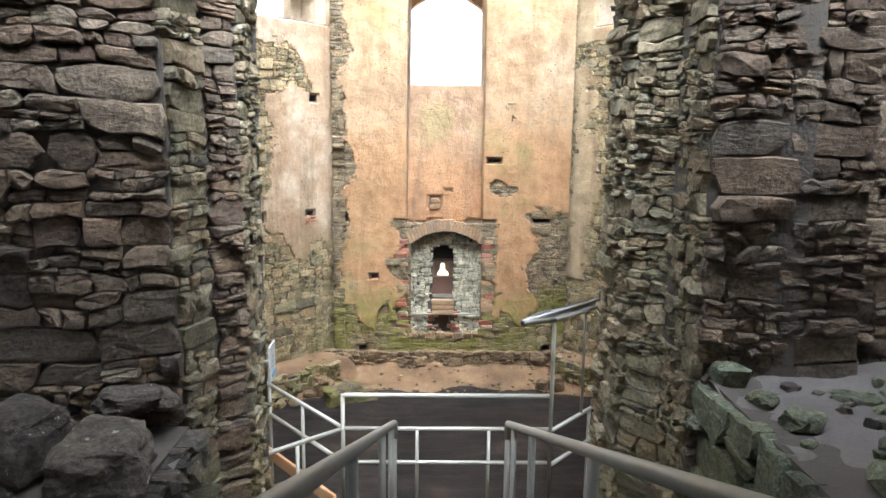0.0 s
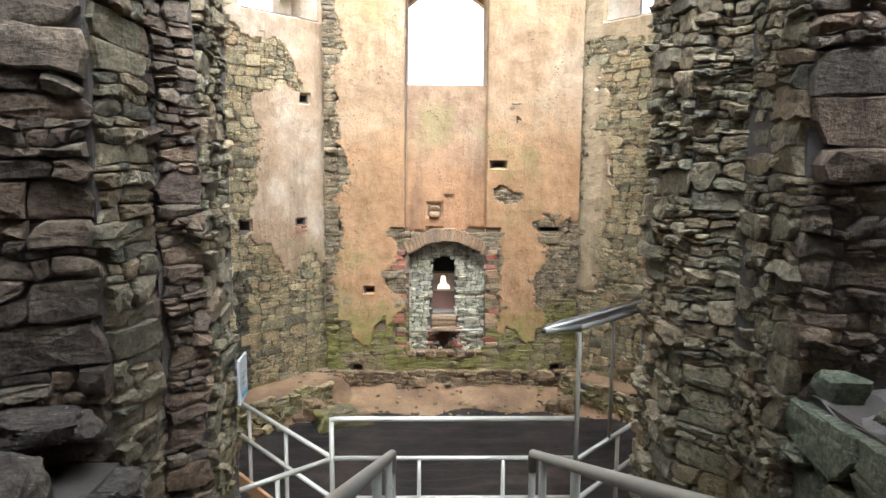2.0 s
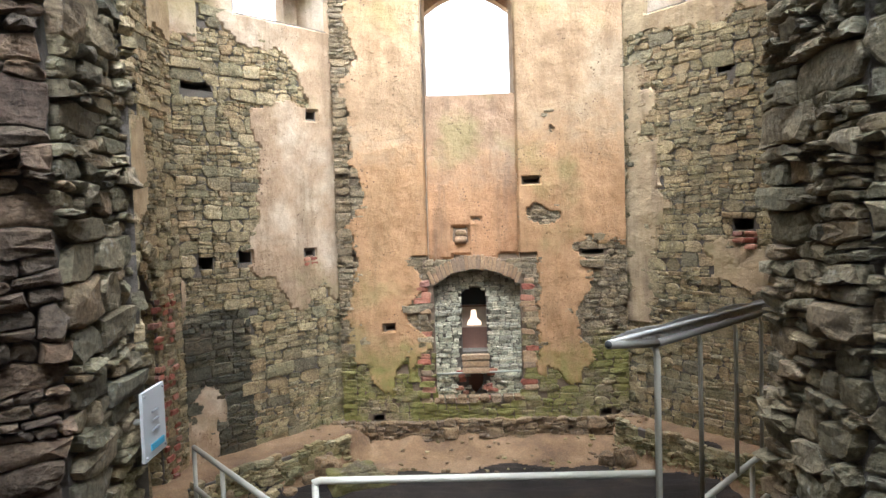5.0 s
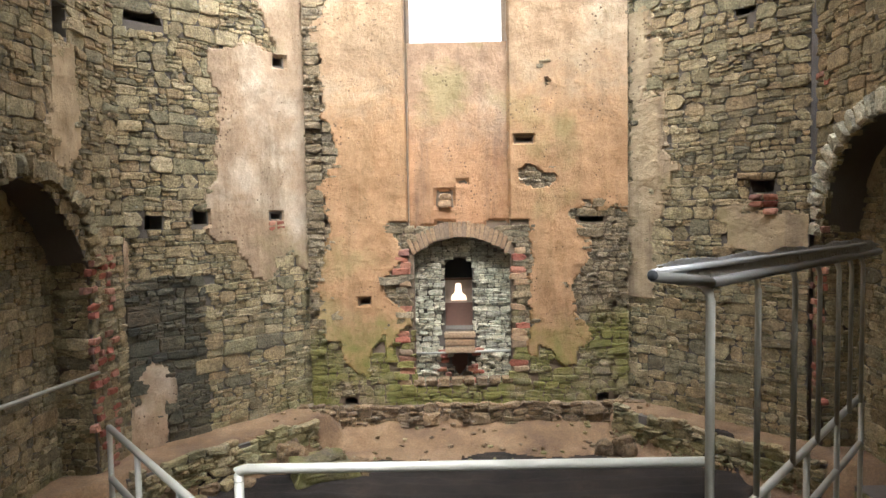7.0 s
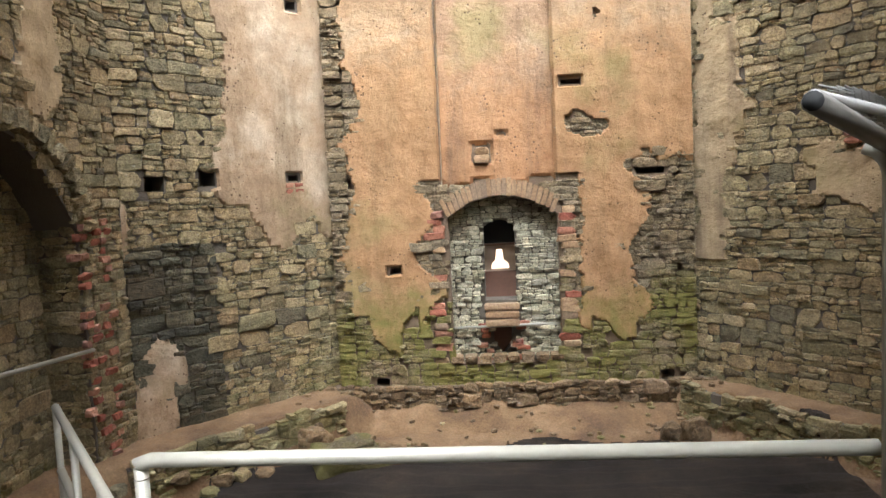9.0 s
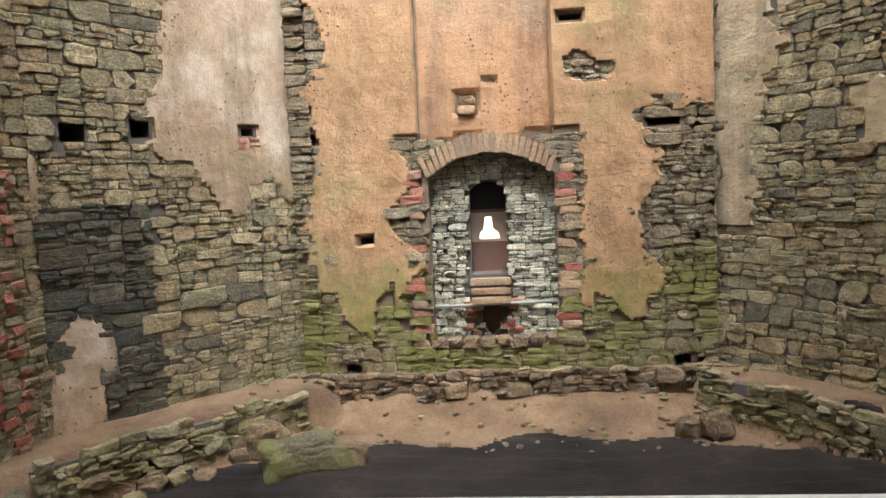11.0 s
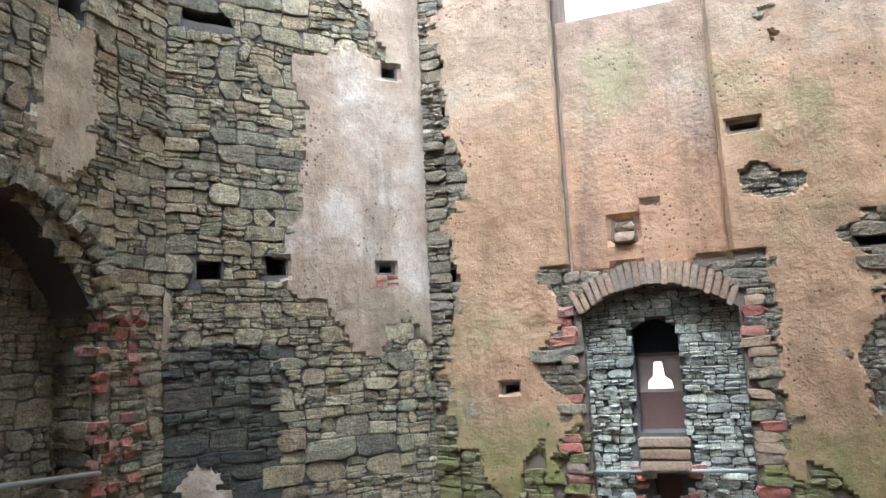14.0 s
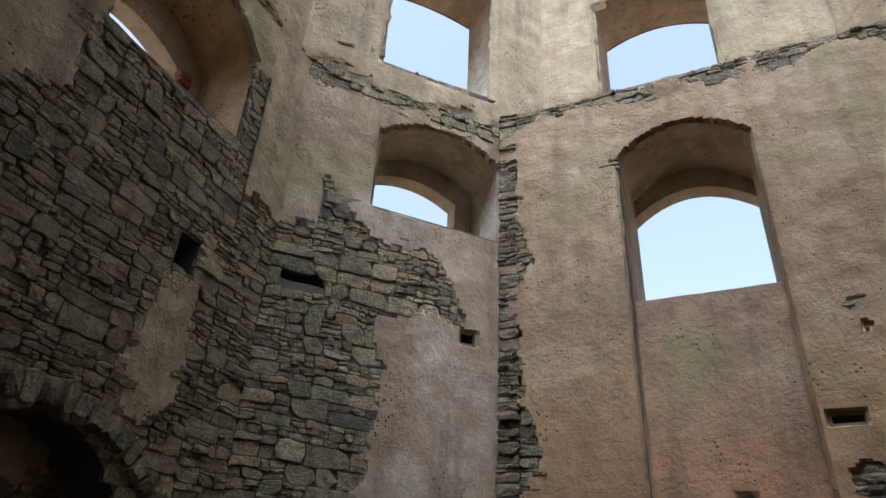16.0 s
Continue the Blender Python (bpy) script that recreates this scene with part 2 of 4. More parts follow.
def earth_material():
    m, n, l, b = material("sandy_earth")
    p = world_pos(n)
    a, c = noise_node(n, l, 1.8, 7, 0.65, p), noise_node(n, l, 40, 7, 0.75, p)
    r = ramp(n, [(0.3, (0.12, 0.07, 0.036)), (0.5, (0.225, 0.135, 0.063)), (0.72, (0.32, 0.21, 0.112))])
    l.new(a.outputs[0], r.inputs[0])
    t = ramp(n, [(0.35, (0.6, 0.6, 0.6)), (0.66, (1.2, 1.2, 1.2))])
    l.new(c.outputs[0], t.inputs[0])
    l.new(mixc(n, l, 0.85, r.outputs[0], t.outputs[0], "MULTIPLY"), b.inputs["Base Color"])
    b.inputs["Roughness"].default_value = 0.97
    bump(n, l, b, math_node(n, l, "ADD", a.outputs[0], c.outputs[0]), 0.8, 0.03)
    return m


M_EARTH = earth_material()


def net_material():
    m, n, l, b = material("black_ground_net")
    p = world_pos(n)
    w = n.new("ShaderNodeTexWave")
    w.bands_direction = "Y"
    w.inputs["Scale"].default_value, w.inputs["Distortion"].default_value, w.inputs["Detail"].default_value = 18, 1.2, 3
    l.new(p, w.inputs["Vector"])
    a, c = noise_node(n, l, 1.2, 6, 0.65, p), noise_node(n, l, 90, 5, 0.75, p)
    r = ramp(n, [(0.3, (0.016, 0.0135, 0.012)), (0.55, (0.035, 0.028, 0.022)), (0.75, (0.08, 0.056, 0.038))])
    l.new(a.outputs[0], r.inputs[0])
    t = ramp(n, [(0.35, (0.5, 0.5, 0.5)), (0.68, (1.5, 1.5, 1.5))])
    l.new(c.outputs[0], t.inputs[0])
    col = mixc(n, l, 0.9, r.outputs[0], t.outputs[0], "MULTIPLY")
    # sparse pale bands across the net
    pale_bands = n.new("ShaderNodeTexWave")
    pale_bands.bands_direction = "Y"
    pale_bands.inputs["Scale"].default_value, pale_bands.inputs["Distortion"].default_value, pale_bands.inputs["Detail"].default_value = 1.6, 2.5, 4
    l.new(p, pale_bands.inputs["Vector"])
    fr = ramp(n, [(0.9, (0, 0, 0)), (0.99, (1, 1, 1))])
    l.new(pale_bands.outputs[1], fr.inputs[0])
    col = mixc(n, l, math_node(n, l, "MULTIPLY", fr.outputs[0], 0.1), col, (0.13, 0.1, 0.075))
    l.new(col, b.inputs["Base Color"])
    b.inputs["Roughness"].default_value = 0.92
    b.inputs["Specular IOR Level"].default_value = 0.12
    bump(n, l, b, math_node(n, l, "ADD", w.outputs[1], c.outputs[0]), 0.7, 0.012)
    return m


M_NET = net_material()


def plain_material(name, colour, rough, metal=0.0, vary=0.25, scale=30):
    m, n, l, b = material(name)
    p = world_pos(n)
    a, c = noise_node(n, l, scale, 6, 0.65, p), noise_node(n, l, scale / 8, 5, 0.6, p)
    lo, hi = tuple(x * (1 - vary) for x in colour), tuple(min(1, x * (1 + vary)) for x in colour)
    l.new(mixc(n, l, math_node(n, l, "MULTIPLY", math_node(n, l, "ADD", a.outputs[0], c.outputs[0]), 0.5), lo, hi), b.inputs["Base Color"])
    b.inputs["Metallic"].default_value = metal
    rr = math_node(n, l, "ADD", math_node(n, l, "MULTIPLY", a.outputs[0], 0.2), rough - 0.1)
    l.new(rr, b.inputs["Roughness"])
    bump(n, l, b, a.outputs[0], 0.15, 0.003)
    return m


M_STEEL = plain_material("galvanised_steel", (0.33, 0.315, 0.255), 0.5, 0.25)
# darker grey steel for the canopy bars
M_DULL = plain_material("dark_grey_steel", (0.17, 0.16, 0.135), 0.55, 0.3)
# near-black colour for the shade inside the pipe mouth and the shutter head
M_HOLE = plain_material("hollow_shade", (0.02, 0.02, 0.018), 0.9, 0)
M_WIRE = plain_material("dull_wire", (0.36, 0.35, 0.32), 0.5, 0.4)
M_TIMBER = plain_material("raw_timber", (0.5, 0.29, 0.14), 0.75, 0, 0.3, 14)
M_RUST = plain_material("rusty_shutter", (0.16, 0.085, 0.055), 0.8, 0.1, 0.4, 20)
# paler board colour, with the light on the upper panel painted in
M_BOARD = plain_material("lit_board", (0.45, 0.34, 0.24), 0.7, 0, 0.3, 18)
M_WHITE = plain_material("white_panel", (0.5, 0.51, 0.5), 0.4, 0, 0.04)
M_BLUE = plain_material("blue_print", (0.08, 0.34, 0.5), 0.45, 0, 0.05)
M_INK = plain_material("grey_print", (0.32, 0.33, 0.34), 0.5, 0, 0.1)


M_BTOP = mortar_material("dusty_gravel", (0.11, 0.095, 0.08), (0.3, 0.26, 0.22))


# ---- mesh helpers ----
def link_mesh(name, verts, faces, mat, parent=None, smooth=False):
    me = bpy.data.meshes.new(name)
    me.from_pydata([tuple(v) for v in verts], [], faces)
    me.materials.append(mat)
    if smooth:
        me.shade_smooth()
    ob = new(name, me)
    ob.parent = parent
    return ob


def part(name, bm, mat, parent=None, label=""):
    me = bpy.data.meshes.new(name)
    bm.normal_update()
    bm.to_mesh(me)
    bm.free()
    me.materials.append(mat)
    ob = new(name, me)
    ob.parent = parent
    return tagged(ob, label)


def empty(name, at=(0, 0, 0)):
    ob = new(name)
    ob.empty_display_size = 0.1
    return ob


def tube(name, pts, radius, mat, parent=None, sides=10, label=""):
    """A round bar along a line of points, mitred, with closed ends."""
    pts = [Vector(p) for p in pts]
    verts, faces = [], []
    for i, p in enumerate(pts):
        a = (pts[i] - pts[i - 1]).normalized() if i else None
        b = (pts[i + 1] - p).normalized() if i + 1 < len(pts) else None
        t = ((a or b) + (b or a)).normalized()
        ref = Vector((0, 0, 1)) if abs(t.z) < 0.9 else Vector((1, 0, 0))
        s = t.cross(ref).normalized()
        u = s.cross(t)
        k = 1.0 / max(0.5, t.dot(b or a))
        for j in range(sides):
            w = 2 * math.pi * j / sides
            verts.append(p + (s * math.cos(w) + u * math.sin(w)) * radius * k)
    for i in range(len(pts) - 1):
        for j in range(sides):
            q = (j + 1) % sides
            faces.append((i * sides + j, i * sides + q, (i + 1) * sides + q, (i + 1) * sides + j))
    faces.append(tuple(reversed(range(sides))))
    faces.append(tuple(range((len(pts) - 1) * sides, len(pts) * sides)))
    me = bpy.data.meshes.new(name)
    me.from_pydata([tuple(v) for v in verts], [], faces)
    me.materials.append(mat)
    me.shade_smooth()
    ob = new(name, me)
    ob.parent = parent
    return tagged(ob, label)


def box_bm(sx, sy, sz, m=None, bevel=0.0):
    bm = bmesh.new()
    bmesh.ops.create_cube(bm, size=1.0, matrix=(m or Matrix()) @ Matrix.Diagonal((sx, sy, sz, 1)))
    if bevel:
        bmesh.ops.bevel(bm, geom=bm.edges[:], offset=bevel, segments=2, affect="EDGES")
    return bm


# ---- stones ----
RNG = np.random.default_rng(7)


def stone_template(rng, block=False):
    """An irregular stone front in a unit cell: x along, z up, y out; three rings of ten points and a crown."""
    base = [(-.5, -.5), (-.18, -.5), (.2, -.5), (.5, -.5), (.5, 0), (.5, .5), (.15, .5), (-.2, .5), (-.5, .5), (-.5, 0)]
    skew, wedge = rng.uniform(-.16, .16) * (.6 if block else 1), rng.uniform(-.22, .22)
    out = []
    for k, (x, z) in enumerate(base):
        corner = k in (0, 3, 5, 8)
        cut = rng.uniform(.86 if block else .72, 1.0) if corner else rng.uniform(.93, 1.05)
        x, z = x * (cut if corner else rng.uniform(.85, 1.05)), z * cut
        out.append((x + skew * z, z * (1 + wedge * x)))
    tilt = rng.uniform(-.35, .35, 2)
    v = [(x, -0.6, z) for x, z in out]
    v += [(x * 1.0, rng.uniform(.3, .7), z * .99) for x, z in out]
    v += [(x * rng.uniform(.8, .95), 1 + tilt[0] * x + tilt[1] * z + rng.uniform(-.14, .12), z * rng.uniform(.76, .93)) for x, z in out]
    v.append((rng.uniform(-.18, .18), 1.08 + rng.uniform(-.2, .2), rng.uniform(-.18, .18)))
    f = []
    for r in (0, 10):
        for j in range(10):
            q = (j + 1) % 10
            f.append((r + j, r + q, r + 10 + q, r + 10 + j))
    f += [(20 + j, 20 + (j + 1) % 10, 30) for j in range(10)]
    return np.array(v), f


SHAPES = [stone_template(RNG, k % 2 == 0) for k in range(60)]
STONE_MESHES = {}


def stone_mesh(i, mat):
    if (i, mat.name) not in STONE_MESHES:
        me = bpy.data.meshes.new("stone")
        me.from_pydata([tuple(v) for v in SHAPES[i][0]], [], SHAPES[i][1])
        me.materials.append(mat)
        STONE_MESHES[i, mat.name] = me
    return STONE_MESHES[i, mat.name]


def cells(u0, u1, v0, v1, big, flat, rng, aspect=(1.6, 3.6)):
    """Uneven rubble courses: bands cut again and again into long low cells."""
    out = []

    def cut(a, b, c, d, depth):
        w, h = b - a, d - c
        if h > big and (h > w * 0.5 or rng.random() < .8):
            s = c + h * rng.uniform(.32, .68)
            cut(a, b, c, s, depth + 1), cut(a, b, s, d, depth + 1)
        elif w > big * flat or (w > h * rng.uniform(*aspect) and w > 0.13):
            s = a + w * rng.uniform(.3, .7)
            cut(a, s, c, d, depth + 1), cut(s, b, c, d, depth + 1)
        elif h > big * .4 and rng.random() < .5:
            s = c + h * rng.uniform(.3, .7)
            cut(a, b, c, s, depth + 1), cut(a, b, s, d, depth + 1)
        else:
            out.append((a, b, c, d))

    v = v0
    while v < v1 - 0.02:
        h = min(rng.uniform(.55, 2.4) * big, v1 - v)
        u = u0
        while u < u1 - 0.02:
            w = min(rng.uniform(.5, 1.3), u1 - u)
            if u1 - u - w < .12:
                w = u1 - u
            cut(u, u + w, v, v + h, 0)
            u += w
        v += h
    return out


class Face:
    """An upright wall face from p0 to p1 (the open side on its left), u along it, z up."""

    def __init__(self, p0, p1):
        self.p0, self.p1 = Vector((*p0, 0)), Vector((*p1, 0))
        self.d = (self.p1 - self.p0).normalized()
        self.n = Vector((-self.d.y, self.d.x, 0))
        self.length = (self.p1 - self.p0).length

    def at(self, u, z, out=0.0):
        p = self.p0 + self.d * u + self.n * out
        return Vector((p.x, p.y, z))

    def turn(self):
        return Matrix((self.d, self.n, Vector((0, 0, 1)))).transposed().to_4x4()


def warp(u, v, k):
    """A wandering of the joints, shared by neighbours so that the stones still fit."""
    a = noise.noise((u * 1.7, v * 1.7, 3.1)) * .8 + noise.noise((u * 6.5, v * 7.5, 5.3)) * .75 + noise.noise((u * 15, v * 17, 1.3)) * .3
    b = noise.noise((u * 1.1, v * 2.1, 9.7)) + noise.noise((u * 5.5, v * 8.5, 7.9)) * .6 + noise.noise((u * 14, v * 19, 2.3)) * .28
    return u + k * a, v + k * b


RIM = ((0, 0), (.3, 0), (.68, 0), (1, 0), (1, .5), (1, 1), (.66, 1), (.32, 1), (0, 1), (0, .5))
STONE_FACES = [(r + j, r + (j + 1) % 10, r + 10 + (j + 1) % 10, r + 10 + j) for r in (0, 10) for j in range(10)] + [(20 + j, 20 + (j + 1) % 10, 30) for j in range(10)]
PIECES = []


def fitted_stone(a, b, c, d, depth, k, rng):
    """One stone cut to its cell: chipped corners, a broken arris and a tilted front. Gives its middle and its points about it."""
    w, h = b - a, d - c
    nick = rng.uniform(0, .28, 4) * min(w, h) * (rng.random(4) < .7)
    pts = []
    for i, (x, z) in enumerate(RIM):
        u, v = a + w * x, c + h * z
        if i in (0, 3, 5, 8):
            q = nick[(0, 3, 5, 8).index(i)]
            u, v = u + (q if x == 0 else -q), v + (q * .6 if z == 0 else -q * .6)
        pts.append(warp(u, v, k))
    p = np.array(pts)
    mid = p.mean(0)
    p -= mid
    gap = rng.uniform(.001, .008)
    p *= (max(.5, 1 - gap / w), max(.5, 1 - gap / h))
    tilt = rng.uniform(-.3, .3, 2) * depth / np.array((w, h))
    inset = min(rng.uniform(.004, .013), .12 * h)
    q = p * (1 - inset / (w * .5), 1 - inset / (h * .5)) + rng.uniform(-.004, .004, p.shape)
    out = depth + q @ tilt + rng.uniform(-.2, .12, 10) * depth
    rim = depth * rng.uniform(.55, .85, 10)
    ring = lambda e, o: np.column_stack((e[:, 0], o, e[:, 1]))
    crown = np.array([[rng.uniform(-.2, .2) * w, depth * rng.uniform(.95, 1.15), rng.uniform(-.2, .2) * h]])
    return mid, np.concatenate((ring(p, np.full(10, -.03)), ring(p, rim), ring(q, out), crown))


def rubble(face, wall, u0, u1, z0, z1, mat, skip=None, big=0.2, flat=2.4, proud=(0.02, 0.055), near=None, limit=300, seed=0, dressed=0.035, blocks=False, hard=None):
    """Lay stones on a face. Those in the stretch near (a test on u, z) become parts; the rest is one joined part."""
    rng = np.random.default_rng(seed + 11)
    verts, faces, count, made = [], [], 0, 0
    turn = face.turn()
    t3 = np.array(turn)[:3, :3]
    for a, b, c, d in cells(u0, u1, z0, z1, big, flat, rng, (1.8, 4.4) if blocks else (1.9, 4.4)):
        mu, mz = (a + b) / 2, (c + d) / 2
        depth = rng.uniform(*proud) * (1.5 if rng.random() < .1 else 1)
        runs = [(a, b)]
        if hard:
            steps = max(4, int((b - a) / .025))
            free = [not hard(a + (b - a) * (q + .5) / steps, mz) for q in range(steps)]
            runs, q = [], 0
            while q < steps:
                e = q
                while e < steps and free[e]:
                    e += 1
                if e > q:
                    runs.append((a + (b - a) * q / steps, a + (b - a) * e / steps))
                q = e + 1
        for ra, rb in runs:
            if rb - ra < .05 or (skip and skip((ra + rb) / 2, mz)):
                continue
            mid, pts = fitted_stone(ra, rb, c, d, depth, dressed, rng)
            m = Matrix.Translation(face.at(mid[0], mid[1])) @ turn
            if near and made < limit and near(mu, mz):
                PIECES.append((pts, mat, wall, m))
                made += 1
            else:
                verts.append(pts @ t3.T + np.array(m.translation))
                faces += [tuple(k + count for k in f) for f in STONE_FACES]
                count += 31
    if count:
        ob = link_mesh("stone_facing", np.concatenate(verts), faces, mat, wall)
        tagged(ob, kind="stuff")


def arch_loop(u0, u1, z0, spring, crown, steps=14):
    """An opening's outline: sill, jambs and a segmental head."""
    pts = [(u0, z0), (u1, z0), (u1, spring)]
    w, r = (u1 - u0) / 2, crown - spring
    for i in range(1, steps):
        x = 1 - 2 * i / steps
        pts.append(((u0 + u1) / 2 + w * x, spring + r * math.sqrt(max(0, 1 - x * x)) if r > w * .9 else spring + r * (1 - x * x)))
    pts.append((u0, spring))
    return pts


def inside(loop, u, z):
    c = False
    for (a, b), (x, y) in zip(loop, loop[1:] + loop[:1]):
        if (b > z) != (y > z) and u < (x - a) * (z - b) / (y - b) + a:
            c = not c
    return c


def slab(name, face, u0, u1, z0, z1, thick, mat, holes=(), back=0.0, parent=None):
    """A wall body behind a face, with openings right through it."""
    bm = bmesh.new()
    edges = []
    for loop in [[(u0, z0), (u1, z0), (u1, z1), (u0, z1)], *holes]:
        vs = [bm.verts.new(face.at(u, z, -back)) for u, z in loop]
        edges += [bm.edges.new((p, q)) for p, q in zip(vs, vs[1:] + vs[:1])]
    bmesh.ops.triangle_fill(bm, use_beauty=True, use_dissolve=False, edges=edges)
    for f in bm.faces:
        f.normal_update()
        if f.normal.dot(face.n) < 0:
            f.normal_flip()
    ext = bmesh.ops.extrude_face_region(bm, geom=bm.faces[:])
    moved = [g for g in ext["geom"] if isinstance(g, bmesh.types.BMVert)]
    for v in moved:
        v.co -= face.n * thick
    bmesh.ops.recalc_face_normals(bm, faces=bm.faces[:])
    ob = part(name, bm, mat, parent)
    return ob


def plaster(face, wall, u0, u1, z0, z1, mat, cover, out=0.05, step=0.04, seed=0):
    """A plaster coat where cover(u, z) > 0, swelling and thinning out to a broken edge."""
    nu, nz = int((u1 - u0) / step) + 1, int((z1 - z0) / step) + 1
    ids, verts, faces = {}, [], []
    val = {}
    for i in range(nu + 1):
        for j in range(nz + 1):
            val[i, j] = cover(min(u0 + i * step, u1), min(z0 + j * step, z1)) + .035 * noise.noise((i * step * 13, j * step * 13, seed)) + .025 * noise.noise((i * step * 29, j * step * 29, seed))

    def vert(i, j):
        if (i, j) not in ids:
            u, z = min(u0 + i * step, u1), min(z0 + j * step, z1)
            k = max(-1.0, min(1.0, val[i, j] * 12))
            ju, jz = noise.noise((u * 6, z * 6, seed)) * step * .55, noise.noise((u * 6, z * 6, seed + 5)) * step * .55
            if k > .9:
                ju = jz = 0
            o = (out + 0.012 * noise.noise((u * 1.3, z * 1.3, seed)) + 0.011 * noise.noise((u * 4.1, z * 4.6, seed + 2)) + 0.006 * noise.noise((u * 5, z * 5, seed))) if k > .12 else out * .7 if k > 0 else -0.02
            ids[i, j] = len(verts)
            verts.append(face.at(u + ju, z + jz, o))
        return ids[i, j]

    for i in range(nu):
        for j in range(nz):
            if max(val[i, j], val[i + 1, j], val[i + 1, j + 1], val[i, j + 1]) > 0:
                faces.append((vert(i, j), vert(i + 1, j), vert(i + 1, j + 1), vert(i, j + 1)))
    if faces:
        ob = link_mesh("plaster_coat", verts, faces, mat, wall, smooth=True)
        ob.data.set_sharp_from_angle(angle=radians(28))


def fbm(u, z, s, k=0.0):
    return noise.fractal((u * s, z * s, k), 1.0, 2.0, 5)


def soft_box(u, z, a, b, c, d):
    """Distance inside a rectangle (positive inside)."""
    return min(u - a, b - u, z - c, d - z)


# ---- the tower room ----
GROUND = -0.92
# unseen open rim, raised to steepen the sky light and dim the floor
TOP = 13.5
LEDGE = 6.95


def structure(ob, label, cat="wall"):
    return tagged(ob, label, cat, kind="structure")


# far wall: x = 2.2 - u
FAR = Face((2.2, 8.4), (-2.0, 8.4))
FX = 2.2
niche = arch_loop(FX - 0.66, FX + 0.62, -0.25, 1.5, 1.74)
far_window = arch_loop(FX - 0.66, FX + 0.68, 1.86, 5.95, 6.28)
holes_far = [(FX - 1.72, 1.96, 0.34, 0.1), (FX - 1.9, -0.45, 0.22, 0.15), (FX + 1.5, -0.45, 0.16, 0.1), (FX + 1.28, 0.89, 0.14, 0.08), (FX - 0.86, 3.0, 0.22, 0.06)]
panel_holes = [(.87, 2.35, .15, .05), (.63, 2.44, .07, .04)]


def rect(hole):
    u, z, w, h = hole
    ring = ((-1, -1), (-.3, -1), (.4, -1), (1, -1), (1, .1), (1, 1), (.35, 1), (-.35, 1), (-1, 1), (-1, 0))
    return [(u + w / 2 * (a + .22 * noise.noise((u * 5 + a, z + b, 2))), z + h / 2 * (b + .3 * noise.noise((u * 5 + a * 2, z + b, 6)))) for a, b in ring]


def in_holes(holes):
    return lambda u, z: any(abs(u - h[0]) < h[2] / 2 + .02 and abs(z - h[1]) < h[3] / 2 + .02 for h in holes)


far_hole = in_holes(holes_far)


def in_panel(u, z, grow=0.0):
    x = u - FX
    return abs(x) < .76 + grow and 1.4 < z < 1.5 + .24 * (1 - (x / .66) ** 2) + .19 + grow


def far_cover(u, z):
    """Where the far wall's plaster still holds."""
    x = FX - u
    if inside(niche, u, z) or inside(far_window, u, z) or in_panel(u, z) or far_hole(u, z):
        return -0.1
    ragged = fbm(u, z, 1.6, 2.0) * 0.22 + fbm(u, z, 5, 7.0) * 0.08
    if abs(x) < 1.02 and z < 1.95:
        edge = 0.86 + 0.12 * math.sin(z * 7) if x < 0 else 0.9
        return min(abs(x) - edge + ragged * .5, z - 0.1) if z > -0.1 else -0.1
    # lower edge, with tongues of plaster running down on both sides of the niche
    if x < 0:
        low = .42 - .5 * math.exp(-((x + 1.36 + .06 * math.sin(z * 9)) / .19) ** 4)
    else:
        low = .36 - .45 * math.exp(-((x - 1.42 + .05 * math.sin(z * 8)) / .15) ** 4)
    d = z - low
    if x > 1.2:
        # quoins bared on the right up to a step in the coat
        d = min(d, max(1.6 - x + .1 * math.sin(z * 5), (z - 2.0) * .8))
    if x < -1.6 and z < 6.2:
        d = min(d, x + 1.8 + .05 * math.sin(z * 6))
    if .7 < x < 1.4 and 2.2 < z < 2.75:
        d = min(d, .3 * (math.hypot((x - 1.02) / .24, (z - 2.47) / .12) - 1))
    if z > 6.6:
        d = min(d, 6.78 - z + .12 * noise.noise((u * 2.2, 0, 4)))
    if z > 1.9:
        d = min(d, .42 + fbm(u, z, 1.5, 12.0) * .34 + fbm(u, z, 4.0, 17.0) * .12)
    return max(-0.2, min(0.3, d + ragged))


wall_far = slab("wall_far", FAR, 0, FAR.length, GROUND - 0.3, LEDGE, 1.1, M_MORTAR_TAN, [niche, far_window, *[rect(h) for h in holes_far]])
structure(wall_far, "tall ochre plastered ruin wall with rubble and moss showing through")
# recessed panel between niche and window
panel_face = Face((FX - (FX - 0.67), 8.54), (FX - (FX + 0.69), 8.54))
panel = slab("recessed_panel", panel_face, 0, panel_face.length, 1.86, 4.3, 0.9, M_MORTAR_TAN, [rect(h) for h in panel_holes], parent=wall_far)
plaster(panel_face, wall_far, 0.0, panel_face.length, 1.8, 4.3, M_PANEL, lambda u, z: 0.3 if not (0.77 < u < .98 and 2.13 < z < 2.39) and not (.58 < u < .68 and 2.41 < z < 2.47) and z > 1.9 + .05 * math.sin(u * 9) else -0.1, 0.03, 0.06, 3)
plaster(FAR, wall_far, 0.0, FAR.length, -0.4, LEDGE, M_OCHRE, far_cover, 0.036, 0.03, 1)
slab("hole_back", Face((.1, 8.78), (-.35, 8.78)), 0, .45, 2.25, 2.55, .1, M_MORTAR, parent=wall_far)
